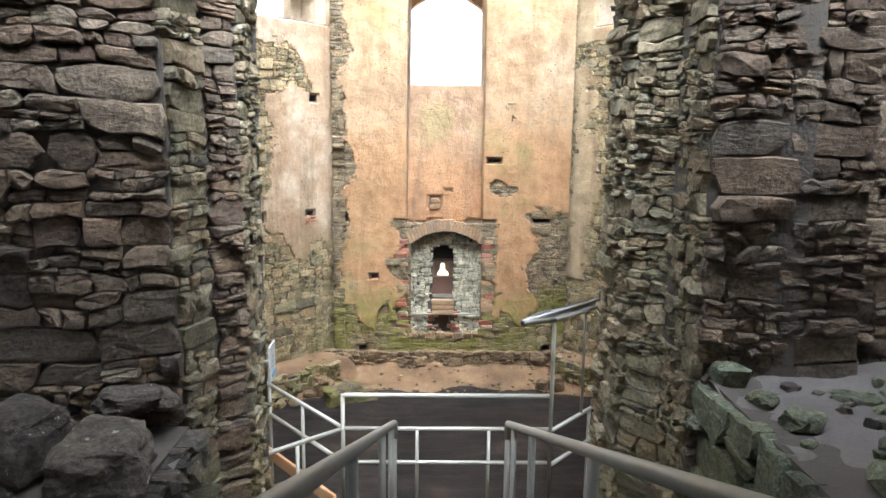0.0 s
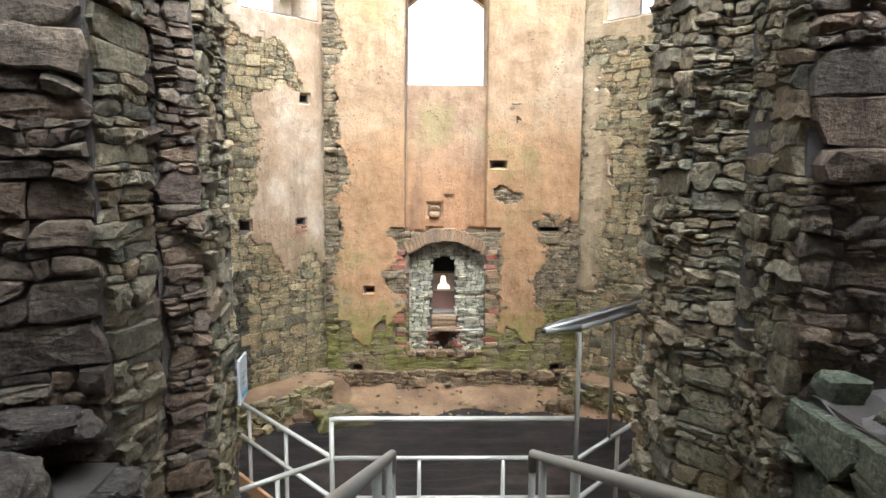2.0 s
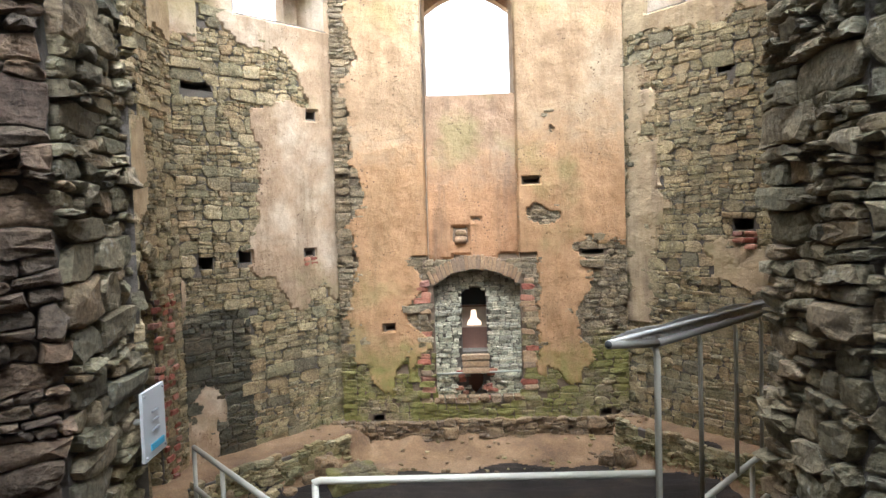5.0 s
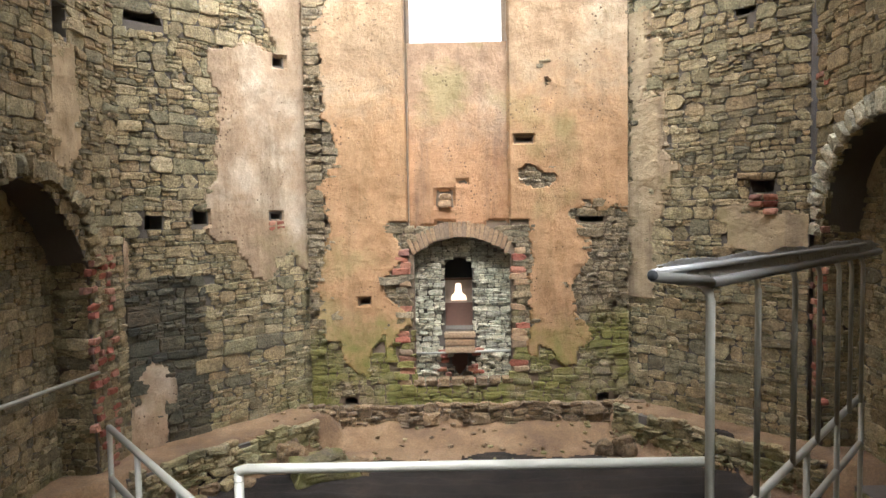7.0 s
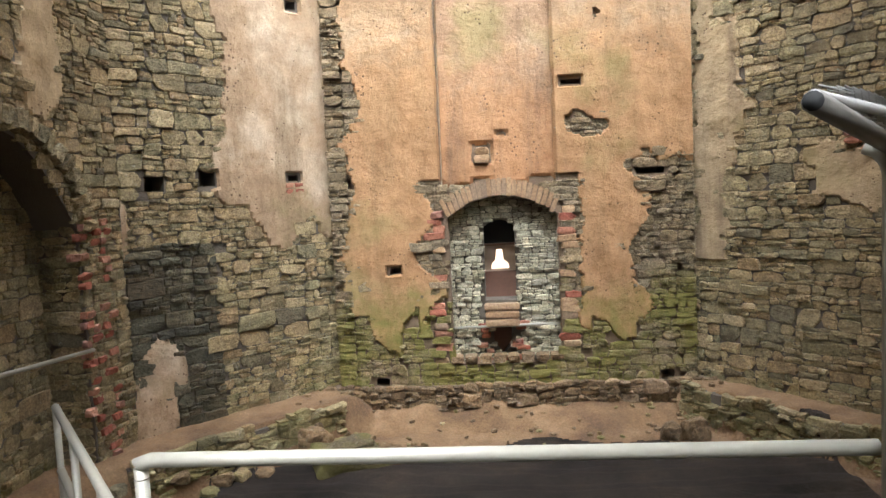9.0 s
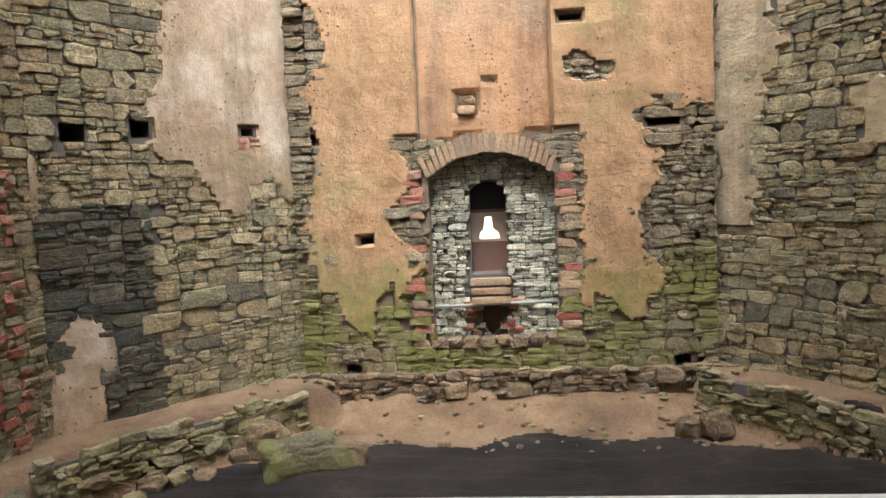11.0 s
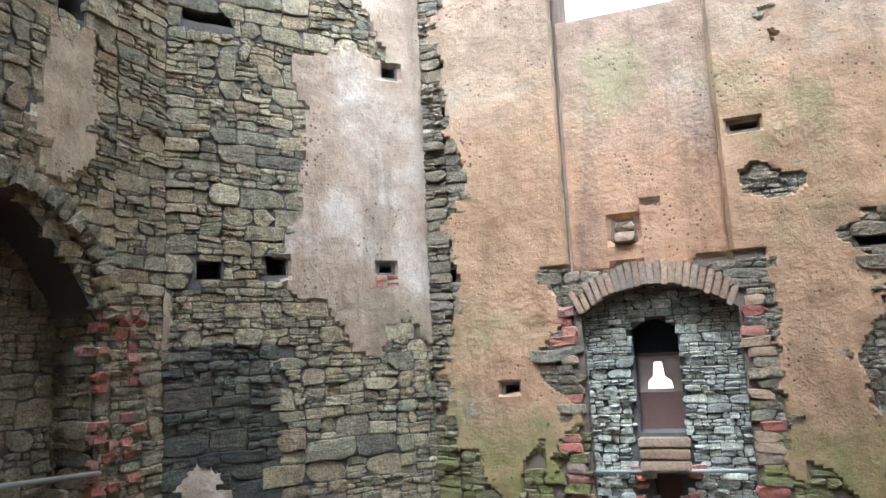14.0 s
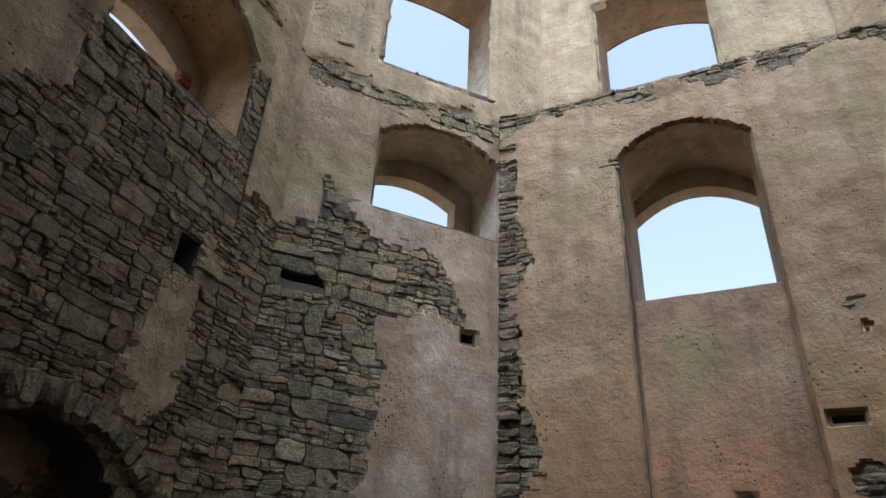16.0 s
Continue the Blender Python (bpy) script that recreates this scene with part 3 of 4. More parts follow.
# backs of the put-log holes
for h in holes_far:
    f = Face((FX - h[0] + h[2] / 2 + .02, 8.4 + .32), (FX - h[0] - h[2] / 2 - .02, 8.4 + .32))
    slab("hole_back", f, 0, f.length, h[1] - h[3] / 2 - .02, h[1] + h[3] / 2 + .02, 0.1, M_MORTAR, parent=wall_far)


def far_hard(u, z):
    return inside(niche, u, z) or inside(far_window, u, z) or far_hole(u, z) or in_panel(u, z, -.02)


def far_skip(u, z):
    return far_hard(u, z) or far_cover(u, z) > .1 or (.66 < abs(u - FX) < .84 and -.25 < z < 1.6)


rubble(FAR, wall_far, FAR.length - .2, FAR.length + .02, GROUND - .1, LEDGE + .03, M_FAR, None, 0.13, 2.4, (0.02, 0.05), None, 0, 23, 0.02)
rubble(FAR, wall_far, 0, FAR.length - .2, GROUND - .1, LEDGE, M_FAR, far_skip, 0.15, 2.4, (0.018, 0.036), lambda u, z: z < 0.9, 300, 21, 0.035, False, far_hard)
# rough plinth at the foot of the far wall
PLINTH = Face((2.4, 8.35), (-2.2, 8.35))
plinth = slab("wall_plinth", PLINTH, 0, PLINTH.length, GROUND - .3, -0.5, 0.2, M_MORTAR_TAN)
structure(plinth, "low rubble footing along the base of the ochre wall")
rubble(PLINTH, plinth, 0, PLINTH.length, GROUND - .05, -0.48, M_FOOT, None, 0.16, 2.0, (0.03, 0.08), lambda u, z: True, 300, 22, 0.05)
rng = np.random.default_rng(5)
# niche: back wall, arch, shutter
NB = Face((0.72, 8.57), (-0.78, 8.57))
cavity = [(.63, .17), (.87, .17), (.86, -.06), (.76, -.2), (.65, -.06)]
slot = arch_loop(0.56, 0.94, 0.48, 1.36, 1.45)
niche_back = slab("niche_back_wall", NB, 0, NB.length, -0.6, 2.0, 0.5, M_MORTAR, [slot, cavity])
structure(niche_back, "pale grey rubble infill at the back of the niche")
rubble(NB, niche_back, 0, NB.length, -0.3, 1.82, M_PALE, lambda u, z: inside(slot, u, z) or (0.5 < u < 1.0 and 0.18 < z < 0.5) or inside(cavity, u, z) or (0.5 < u < 1.0 and z < .2 and rng.random() < .4), 0.1, 2.2, (0.02, 0.045), lambda u, z: True, 300, 31, .02, False, lambda u, z: inside(slot, u, z))
for k, (zz, w) in enumerate([(0.42, .42), (0.33, .4), (0.24, .4)]):
    st = part("sill_stone", box_bm(w, 0.2, 0.075, Matrix.Translation(NB.at(0.75, zz - .01, 0.02 + .04 * k)), 0.012), M_ARCH, niche_back)
for k in range(46):
    # broken red brickwork under the slot
    a, b = rng.uniform(-.42, .42), rng.uniform(-.24, .2)
    if abs(a) < 0.16 * (1 - max(0, .02 - b) * 2.6) and b > -.2:
        continue
    PIECES.append((k % 26, M_BRICK if abs(a) < .32 else M_PALE, niche_back, Matrix.Translation(NB.at(0.75 + a, b)) @ NB.turn() @ Matrix.Rotation(rng.uniform(-.2, .2), 4, "Y") @ Matrix.Diagonal((rng.uniform(.08, .15), rng.uniform(.03, .08), rng.uniform(.05, .07), 1))))
# dark backing whose colour stands for the shade deep in the cavity
void = slab("cavity_shade_back", Face((0.2, 8.75), (-0.2, 8.75)), 0, 0.4, -0.25, 0.2, 0.05, M_RUST, parent=niche_back)
shutter = tagged(empty("window_shutter"), "rusty brown board panel with a bottle-shaped cutout in the slit window", "shutter")
SH = Face((0.2, 8.86), (-0.24, 8.86))
cut = [(0.12, 0.83), (0.34, 0.83), (0.33, 0.9), (0.29, 0.94), (0.272, 1.07), (0.2, 1.07), (0.185, 0.94), (0.13, 0.9)]
slab("board", SH, 0, 0.44, 0.44, 0.8, 0.03, M_RUST, parent=shutter)
# upper panel, lit by its pale colour
slab("lit_panel", SH, 0, 0.44, 0.802, 1.14, 0.03, M_BOARD, [cut], parent=shutter)
# dark fill painted as the shaded void above the board
slab("head_shade", SH, 0, 0.44, 1.145, 1.5, 0.03, M_HOLE, parent=shutter)
slab("crossbar", SH, -0.01, 0.45, 1.12, 1.15, 0.05, M_RUST, back=-0.03, parent=shutter)
bar = tagged(empty("niche_bar"), "thin grey steel guard bar across the niche", "bar")
tube("bar", [(-0.68, 8.48, 0.17), (0.65, 8.48, 0.19)], 0.016, M_STEEL, bar)
for k in range(8):
    PIECES.append((k * 3, M_FOOT, wall_far, Matrix.Translation(FAR.at(FX - .6 + k * .17, -.2, -.06)) @ FAR.turn() @ Matrix.Diagonal((.16, .1, .1, 1))))
# corbel stones under the hole in the panel
for k, (dz, w) in enumerate(((2.18, .19), (2.27, .17))):
    PIECES.append((4 + k, M_ARCH, wall_far, Matrix.Translation((-.2 + .01 * k, 8.54, dz)) @ FAR.turn() @ Matrix.Diagonal((w, .07, .1, 1))))
# arch bricks over the niche
for k in range(23):
    s = (k + .5) / 23
    x = -0.66 + 1.34 * s
    z = 1.5 + .24 * (1 - (2 * s - 1) ** 2)
    lean = (s - .5) * 0.85
    ob = part("arch_brick", box_bm(0.052, 0.3, 0.2 + rng.uniform(-.02, .03), None, 0.008), M_ARCH, wall_far)
    ob.matrix_world = Matrix.Translation((-x + .0, 8.52 + rng.uniform(-.012, .012), z + .1)) @ Matrix.Rotation(-lean, 4, "Y")
for side, x0 in ((-1, -0.76), (1, 0.78)):
    for k in range(22):
        red = (side < 0 and k > 18) or (side < 0 and k in (7, 8, 12)) or rng.random() < .14
        mat = M_BRICK if red else M_ARCH if rng.random() < .45 else M_FAR
        at = Matrix.Translation((x0 + rng.uniform(-.035, .035), 8.4, -0.2 + k * .083)) @ FAR.turn() @ Matrix.Rotation(rng.uniform(-.08, .08), 4, "Y")
        PIECES.append((int(rng.integers(60)), mat, wall_far, at @ Matrix.Diagonal((rng.uniform(.15, .27), rng.uniform(.025, .05), rng.uniform(.075, .1), 1))))


def ragged_wall(name, face, label, z0, z1, thick, mat, stone, cover=None, coat=None, loops=(), holes=(), big=.2, near=None, seed=0, u0=0.0, u1=None, flat=2.4, proud=(.012, .032), out=.03, other=None, dressed=.035):
    u1 = face.length if u1 is None else u1
    w = slab(name, face, u0, u1, z0, z1, thick, mat, [*loops, *[rect(h) for h in holes]])
    structure(w, label)
    hole = in_holes(holes)

    def gone(u, z):
        return any(inside(lp, u, z) for lp in loops) or hole(u, z)

    if cover:
        plaster(face, w, u0, u1, z0, z1, coat, lambda u, z: -0.1 if gone(u, z) else cover(u, z), out, 0.04, seed)
    rubble(face, w, u0, u1, z0, z1, stone, lambda u, z: gone(u, z) or (cover and cover(u, z) > .1) or (other and other(u, z)), big, flat, proud, near, 300, seed, dressed, False, gone)
    for h in holes:
        f = Face(face.at(h[0] - h[2] / 2 - .02, 0, -.3)[:2], face.at(h[0] + h[2] / 2 + .02, 0, -.3)[:2])
        slab("hole_back", f, 0, f.length, h[1] - h[3] / 2 - .02, h[1] + h[3] / 2 + .02, .1, M_MORTAR, parent=w)
    return w


def returns(name, p0, p1, label, z0, z1, stone, seed, cover=None, coat=None):
    return ragged_wall(name, Face(p0, p1), label, z0, z1, .25, M_MORTAR_TAN, stone, cover, coat, big=.16, seed=seed)


# returns beside the far wall's pilasters
returns("wall_return_a", (-2.0, 8.4), (-2.0, 8.75), "narrow rubble side of the far wall's pilaster", GROUND - .3, LEDGE, M_FAR, 41)
returns("wall_return_b", (2.2, 8.75), (2.2, 8.4), "narrow rubble side of the far wall's pilaster", GROUND - .3, LEDGE, M_FAR, 42)

# diagonal wall on the left of the far wall
LD = Face((-2.0, 8.66), (-3.69, 6.73))
LO = 0.27
DARK_FROM = 1.62
ld_window = arch_loop(.13, 1.65, 5.3, 6.3, 6.62)
ld_holes = [(LO + 1.94, 2.02, .2, .16), (LO + 1.38, 2.07, .17, .17), (LO + 1.95, 4.28, .4, .12), (LO + .33, 2.05, .13, .08), (LO + .22, 4.05, .14, .12), (LO + 1.25, 3.72, .12, .08)]


def ld_cover(u, z):
    v = u - LO
    r = fbm(u, z, 1.4, 4.0) * .2 + fbm(u, z, 5, 8.0) * .06
    low = 1.35 + 1.2 * max(0, v - .75) + .12 * math.sin(v * 9)
    a = min(soft_box(v, z, -.4, 1.28 + .15 * math.sin(z * 1.3), low, 4.2 - .3 * max(0, v - .5)), .3)
    b = z - (4.9 - 2.2 * max(0, .6 - v) + 1.2 * max(0, v - 1.3) * (1 if v < 1.9 else -.2))
    c = .28 - math.hypot((v - 2.02 - .12 * (z < -.1)) * .95, (z + .18) * .44)
    e = .12 - math.hypot((v - 2.3) * 1.5, (z - 1.6) * .35)
    if z > 6.6:
        b = min(b, 6.76 - z)
    return max(-.2, min(.3, max(a + r, b + r, c + r * .3, e + r * .3)))


def rebuilt(u, z):
    return u > DARK_FROM and GROUND - .1 < z < 1.4


wall_left_diagonal = ragged_wall("wall_left_diagonal", LD, "grey rubble wall with a broad patch of pinkish plaster", GROUND - .3, LEDGE, 1.0, M_MORTAR, M_GREY, ld_cover, M_PINK, [ld_window], ld_holes, .19, lambda u, z: -.6 < z < 1.9, 51, other=rebuilt)
for k in range(4):
    PIECES.append((k, M_BRICK, wall_left_diagonal, Matrix.Translation(LD.at(LO + .27 + (k % 2) * .12, 1.97 - .07 * (k // 2))) @ LD.turn() @ Matrix.Diagonal((.12, .03, .06, 1))))
# the rebuilt, blackened field of masonry low on the diagonal wall
rubble(LD, wall_left_diagonal, DARK_FROM, LD.length, GROUND - .1, 1.4, M_DARK, lambda u, z: ld_cover(u, z) > .1, .19, 2.6, (.014, .036), lambda u, z: True, 200, 53)
# short pier face where the diagonal meets the side wall
PIER = Face((-3.69, 6.73), (-3.74, 6.25))
wall_pier_left = returns("wall_pier_left", (-3.69, 6.73), (-3.74, 6.25), "narrow stone pier at the corner", GROUND - .3, LEDGE, M_GREY, 52, lambda u, z: min(.3, z - 4.7 + .3 * fbm(u, z, 1.5, 6)), M_CREAM)

# left side wall with its arched recess
LS = Face((-3.74, 6.25), (-3.74, 2.6))
left_arch = arch_loop(0.12, 2.1, GROUND + .25, 1.6, 2.45)
ls_window = arch_loop(0.22, 1.75, 5.3, 6.3, 6.75)
ls_holes = [(0.42, 3.95, .22, .3)]


def ls_cover(u, z):
    r = fbm(u, z, 1.5, 14.0) * .16
    a = soft_box(u, z, .2, .66, 2.65 + .1 * math.sin(u * 9), 3.75)
    b = max(z - 6.2, soft_box(u, z, 1.75, 4, 4.2 + .5 * max(0, 2.4 - u), 7))
    return max(-.2, min(.3, max(a + r * .8, b + r)))


wall_left = ragged_wall("wall_left", LS, "dark grey rubble wall with an arched recess", GROUND - .3, LEDGE, 0.9, M_MORTAR, M_GREY, ls_cover, M_CREAM, [left_arch, ls_window], ls_holes, .19, lambda u, z: u < 2.2 and 1.4 < z < 4.2, 61)


def recess_back(name, face, z0, z1, seed, label):
    w = ragged_wall(name, face, label, z0, z1, .3, M_MORTAR, M_GREY, lambda u, z: (z - 2.3 + fbm(u, z, 1.4, 3) * .5), M_CREAM, big=.2, near=lambda u, z: z < 1.4, seed=seed)
    return w


recess_back("wall_recess_left", Face((-4.14, 6.3), (-4.14, 4.0)), GROUND - .3, 2.6, 62, "dim rubble back of the arched recess")
for u0, seed in ((0.12, 63),):
    # recess side, stone below and brick at the edge
    returns("wall_recess_side", (-3.76, 6.13), (-4.45, 6.13), "rubble side of the arched recess", GROUND - .3, 1.7, M_GREY, seed)


def brick_edge(face, wall, u, z0, z1, seed, wide=.16):
    r = np.random.default_rng(seed)
    z = z0
    while z < z1:
        h = .075
        for k in range(int(r.integers(0, 3))):
            PIECES.append((int(r.integers(26)), M_BRICK, wall, Matrix.Translation(face.at(u + r.uniform(-.1, .08) + k * .11, z)) @ face.turn() @ Matrix.Rotation(r.uniform(-.12, .12), 4, "Y") @ Matrix.Diagonal((r.uniform(.07, .14), r.uniform(.02, .05), h - .006, 1))))
        z += h + .012


brick_edge(LS, wall_left, .06, -.1, 1.75, 64)
brick_edge(PIER, wall_pier_left, PIER.length - .16, -.5, 1.7, 66)


def arch_ring(face, wall, u0, u1, spring, crown, mat, n, seed, deep=.2):
    r = np.random.default_rng(seed)
    for k in range(n):
        s = math.pi * (k + .5) / n
        x, z = math.cos(s), math.sin(s)
        w, h = (u1 - u0) / 2, crown - spring
        nx, nz = x / w, z / h
        q = math.hypot(nx, nz)
        u, zz = (u0 + u1) / 2 + w * x + nx / q * deep * .5, spring + h * z + nz / q * deep * .5
        ang = math.atan2(nx / q, nz / q)
        PIECES.append((int(r.integers(26)), mat, wall, Matrix.Translation(face.at(u, zz)) @ face.turn() @ Matrix.Rotation(ang, 4, "Y") @ Matrix.Diagonal((math.pi * (w + h) / 2 / n * .95, r.uniform(.05, .09), deep * r.uniform(.85, 1.2), 1))))


arch_ring(LS, wall_left, .12, 2.1, 1.6, 2.45, M_GREY, 26, 65)

# right diagonal and side wall
RD = Face((3.72, 6.75), (2.2, 8.66))
rd_holes = [(RD.length - .27 - 1.66, 2.3, .26, .14), (RD.length - .27 - 1.44, 4.32, .22, .12)]
rd_window = arch_loop(.45, 1.95, 5.3, 6.35, 6.7)


def rd_cover(u, z):
    v = RD.length - .27 - u
    r = fbm(u, z, 1.3, 24.0) * .22 + fbm(u, z, 5, 28.0) * .06
    a = .12 - abs(v - .05) * .5 if z > .9 else -.2
    b = z - 4.9
    c = soft_box(v, z, 1.2, 2.2, 1.55, 2.05) * .8
    return max(-.2, min(.3, max(a + r, b + r, c + r)))


wall_right_diagonal = ragged_wall("wall_right_diagonal", RD, "grey-green rubble wall with worn plaster traces", GROUND - .3, LEDGE, 1.0, M_MORTAR, M_GREY, rd_cover, M_CREAM, [rd_window], rd_holes, .2, lambda u, z: -.6 < z < 1.5, 71)
for k in range(5):
    PIECES.append((k, M_BRICK, wall_right_diagonal, Matrix.Translation(RD.at(rd_holes[0][0] - .1 + (k % 2) * .16, 2.18 - .08 * (k // 2))) @ RD.turn() @ Matrix.Diagonal((.15, .06, .07, 1))))
RS = Face((3.78, 2.6), (3.78, 6.72))
RL = RS.length
right_arch = arch_loop(RL - 2.2, RL - .12, GROUND + .25, 1.75, 2.9)
rs_window = arch_loop(RL - 2.2, RL - .7, 5.3, 6.3, 6.75)
wall_right = ragged_wall("wall_right", RS, "grey rubble wall with an arched recess and brick jamb", GROUND - .3, LEDGE, .9, M_MORTAR, M_GREY, lambda u, z: min(.3, z - 6.2 + fbm(u, z, 1.4, 33) * .2), M_CREAM, [right_arch, rs_window], (), .2, lambda u, z: u > RL - 2.3 and -.5 < z < 4.2, 72)
recess_back("wall_recess_right", Face((4.18, 4.3), (4.18, 6.8)), GROUND - .3, 3.0, 73, "dim rubble back of the arched recess")
returns("wall_recess_side_b", (4.5, 6.6), (3.8, 6.6), "rubble side of the arched recess", GROUND - .3, 1.9, M_GREY, 74)
brick_edge(RS, wall_right, RL - .1, 0.0, 1.9, 75)
brick_edge(RS, wall_right, RL - .12, 3.0, 3.5, 76)
arch_ring(RS, wall_right, RL - 2.2, RL - .12, 1.75, 2.9, M_PALE, 24, 77, .24)

# walls on the entrance side
LB = Face((-3.74, 2.6), (-1.42, 1.02))
ragged_wall("wall_entrance_left", LB, "grey rubble wall beside the entrance", GROUND - .3, LEDGE, .5, M_MORTAR, M_GREY, big=.24, seed=81)
RB = Face((1.02, 1.02), (3.78, 2.6))
ragged_wall("wall_entrance_right", RB, "grey rubble wall beside the entrance", GROUND - .3, LEDGE, .5, M_MORTAR, M_GREY, big=.24, seed=82)
HD = Face((-1.6, 1.0), (1.3, 1.0))
ragged_wall("wall_over_entrance", HD, "rubble wall above the entrance", 5.6, LEDGE, .9, M_MORTAR, M_GREY, big=.24, seed=83)

def reveal(face, loop, depth, wall, coat=None):
    """Plaster on the jambs and head of an opening."""
    ring = loop[1:] + loop[:1]
    cu = sum(p[0] for p in loop) / len(loop)
    cz = sum(p[1] for p in loop) / len(loop)
    verts, faces = [], []
    steps = 10
    for k, (u, z) in enumerate(ring):
        for j in range(steps + 1):
            g = 1 - .02 / max(.2, math.hypot(u - cu, z - cz)) * (1 + noise.noise((u * 3, z * 3, j)))
            verts.append(face.at(cu + (u - cu) * g, cz + (z - cz) * g, -.01 - depth * j / steps))
    for k in range(len(ring) - 1):
        for j in range(steps):
            a = k * (steps + 1) + j
            faces.append((a, a + 1, a + steps + 2, a + steps + 1))
    link_mesh("reveal_plaster", verts, faces, coat or M_REVEAL, wall, True)


# upper storey, set back behind a ledge
UPPER = [("far", (1.83, 9.08), (-1.66, 9.08), [(1.24, 2.72, 7.25, 9.2, 9.4)], M_CREAM), ("left_diagonal", (-1.66, 9.08), (-3.8, 6.64), [(.74, 2.26, 7.4, 9.6, 9.7)], M_CREAM),
         ("left", (-3.8, 6.64), (-3.95, 2.5), [(1.2, 2.6, 7.2, 9.1, 9.4)], M_CREAM), ("left_entrance", (-3.95, 2.5), (-1.6, .8), [], M_CREAM), ("entrance", (-1.6, .8), (1.4, .8), [(.8, 2.1, 7.2, 9.1, 9.4)], M_CREAM),
         ("right_entrance", (1.4, .8), (4.0, 2.5), [], M_CREAM), ("right", (4.0, 2.5), (3.85, 6.64), [(1.5, 2.9, 7.2, 9.1, 9.4)], M_CREAM), ("right_diagonal", (3.85, 6.64), (1.83, 9.08), [(.9, 2.4, 7.4, 9.6, 9.7)], M_CREAM)]
for k, (nm, p0, p1, wins, coat) in enumerate(UPPER):
    f = Face(p0, p1)
    loops = [arch_loop(*w) for w in wins]
    w = slab("wall_upper_" + nm, f, -.02, f.length + .02, LEDGE, TOP, .85, M_MORTAR_TAN, loops)
    structure(w, "cream plastered upper storey wall with an open window")
    plaster(f, w, 0, f.length, LEDGE, TOP, coat, lambda u, z: -.1 if any(inside(lp, u, z) for lp in loops) else .3 + fbm(u, z, 1.2, 50 + k) * .32 - max(0, 7.25 - z) * .9, .04, .09, 50 + k)
    rubble(f, w, 0, f.length, LEDGE, LEDGE + .7, M_FAR, lambda u, z: any(inside(lp, u, z) for lp in loops), .16, 2.4, (.01, .035), None, 0, 90 + k, .035, False, lambda u, z: any(inside(lp, u, z) for lp in loops))
    for lp in loops:
        reveal(f, lp, .8, w)


for f, lp, dp, w in ((FAR, far_window, .9, wall_far), (LD, ld_window, .8, wall_left_diagonal), (LS, ls_window, .75, wall_left), (RD, rd_window, .9, wall_right_diagonal)):
    # the left window's reveal takes the sunlit colour
    reveal(f, lp, dp, w, M_WARM if w == wall_left else None)
# window linings of the lower range: outer heads set lower than the inner ones
for nm, f, u0, u1, sill, head, crown, deep in (("far", FAR, FX - .72, FX + .74, 4.3, 5.7, 6.0, .85), ("left_diagonal", LD, .08, 1.7, 5.3, 6.14, 6.32, .7), ("left", LS, .15, 1.85, 5.3, 6.1, 6.3, .7)):
    g = Face(f.at(u0, 0, -deep)[:2], f.at(u1, 0, -deep)[:2])
    wd = g.length
    lp = arch_loop(.05 if nm == "far" else .3, wd - (.05 if nm == "far" else .1), sill + .02, head, crown)
    w = slab("window_lining_" + nm, g, -.05, wd + .05, sill - .4, 7.0, .22, M_REVEAL, [lp])
    structure(w, "worn plastered window lining with a segmental head", "window")
    if nm == "left":
        for k in range(9):
            PIECES.append((k, M_BRICK, w, Matrix.Translation(g.at(.3, 5.4 + k * .09)) @ g.turn() @ Matrix.Diagonal((.16, .06, .075, 1))))

# ---- ground ----
def height(x, y):
    r = math.hypot(x, y - 5.0)
    h = GROUND + (max(0, .2 * (1 - (8.38 - y) / .45)) * (1 + noise.noise((x * 2.5, 0, 8))) if abs(x) < 2.3 else 0) + .05 * noise.noise((x * .9, y * .9, 0)) + .02 * noise.noise((x * 4, y * 4, 1))
    h -= .12 * max(0, 1 - r / 3.0)
    # earth bench along the left diagonal and beside the right one
    u = (Vector((x, y, 0)) - LD.p0).dot(LD.n)
    a = (Vector((x, y, 0)) - LD.p0).dot(LD.d)
    if a > .1:
        h = max(h, -0.5 + .02 * noise.noise((x * 5, y * 5, 4)) - max(0, (u - .62)) * 3.5 - max(0, .3 - a) * 1.0)
    u2 = (Vector((x, y, 0)) - RD.p0).dot(RD.n)
    if x > 2.0 and y > 6:
        h = max(h, -0.5 + .02 * noise.noise((x * 5, y * 5, 4)) - max(0, (u2 - .45)) * 4.0)
    return h


def sheet(name, x0, x1, y0, y1, step, mat, zf, keep=None):
    nx, ny = int((x1 - x0) / step), int((y1 - y0) / step)
    verts = [(x0 + i * step, y0 + j * step, zf(x0 + i * step, y0 + j * step)) for j in range(ny + 1) for i in range(nx + 1)]
    faces = [(j * (nx + 1) + i, j * (nx + 1) + i + 1, (j + 1) * (nx + 1) + i + 1, (j + 1) * (nx + 1) + i) for j in range(ny) for i in range(nx) if keep is None or keep(x0 + (i + .5) * step, y0 + (j + .5) * step)]
    return link_mesh(name, verts, faces, mat, None, True)


structure(sheet("floor", -5.0, 5.0, .4, 9.4, .07, M_EARTH, height), "bare sandy earth floor sloping up to the walls", "floor")
structure(link_mesh("ground", [(-400, -400, -1.6), (400, -400, -1.6), (400, 400, -1.6), (-400, 400, -1.6)], [(0, 1, 2, 3)], M_EARTH), "ground outside the tower", "ground")


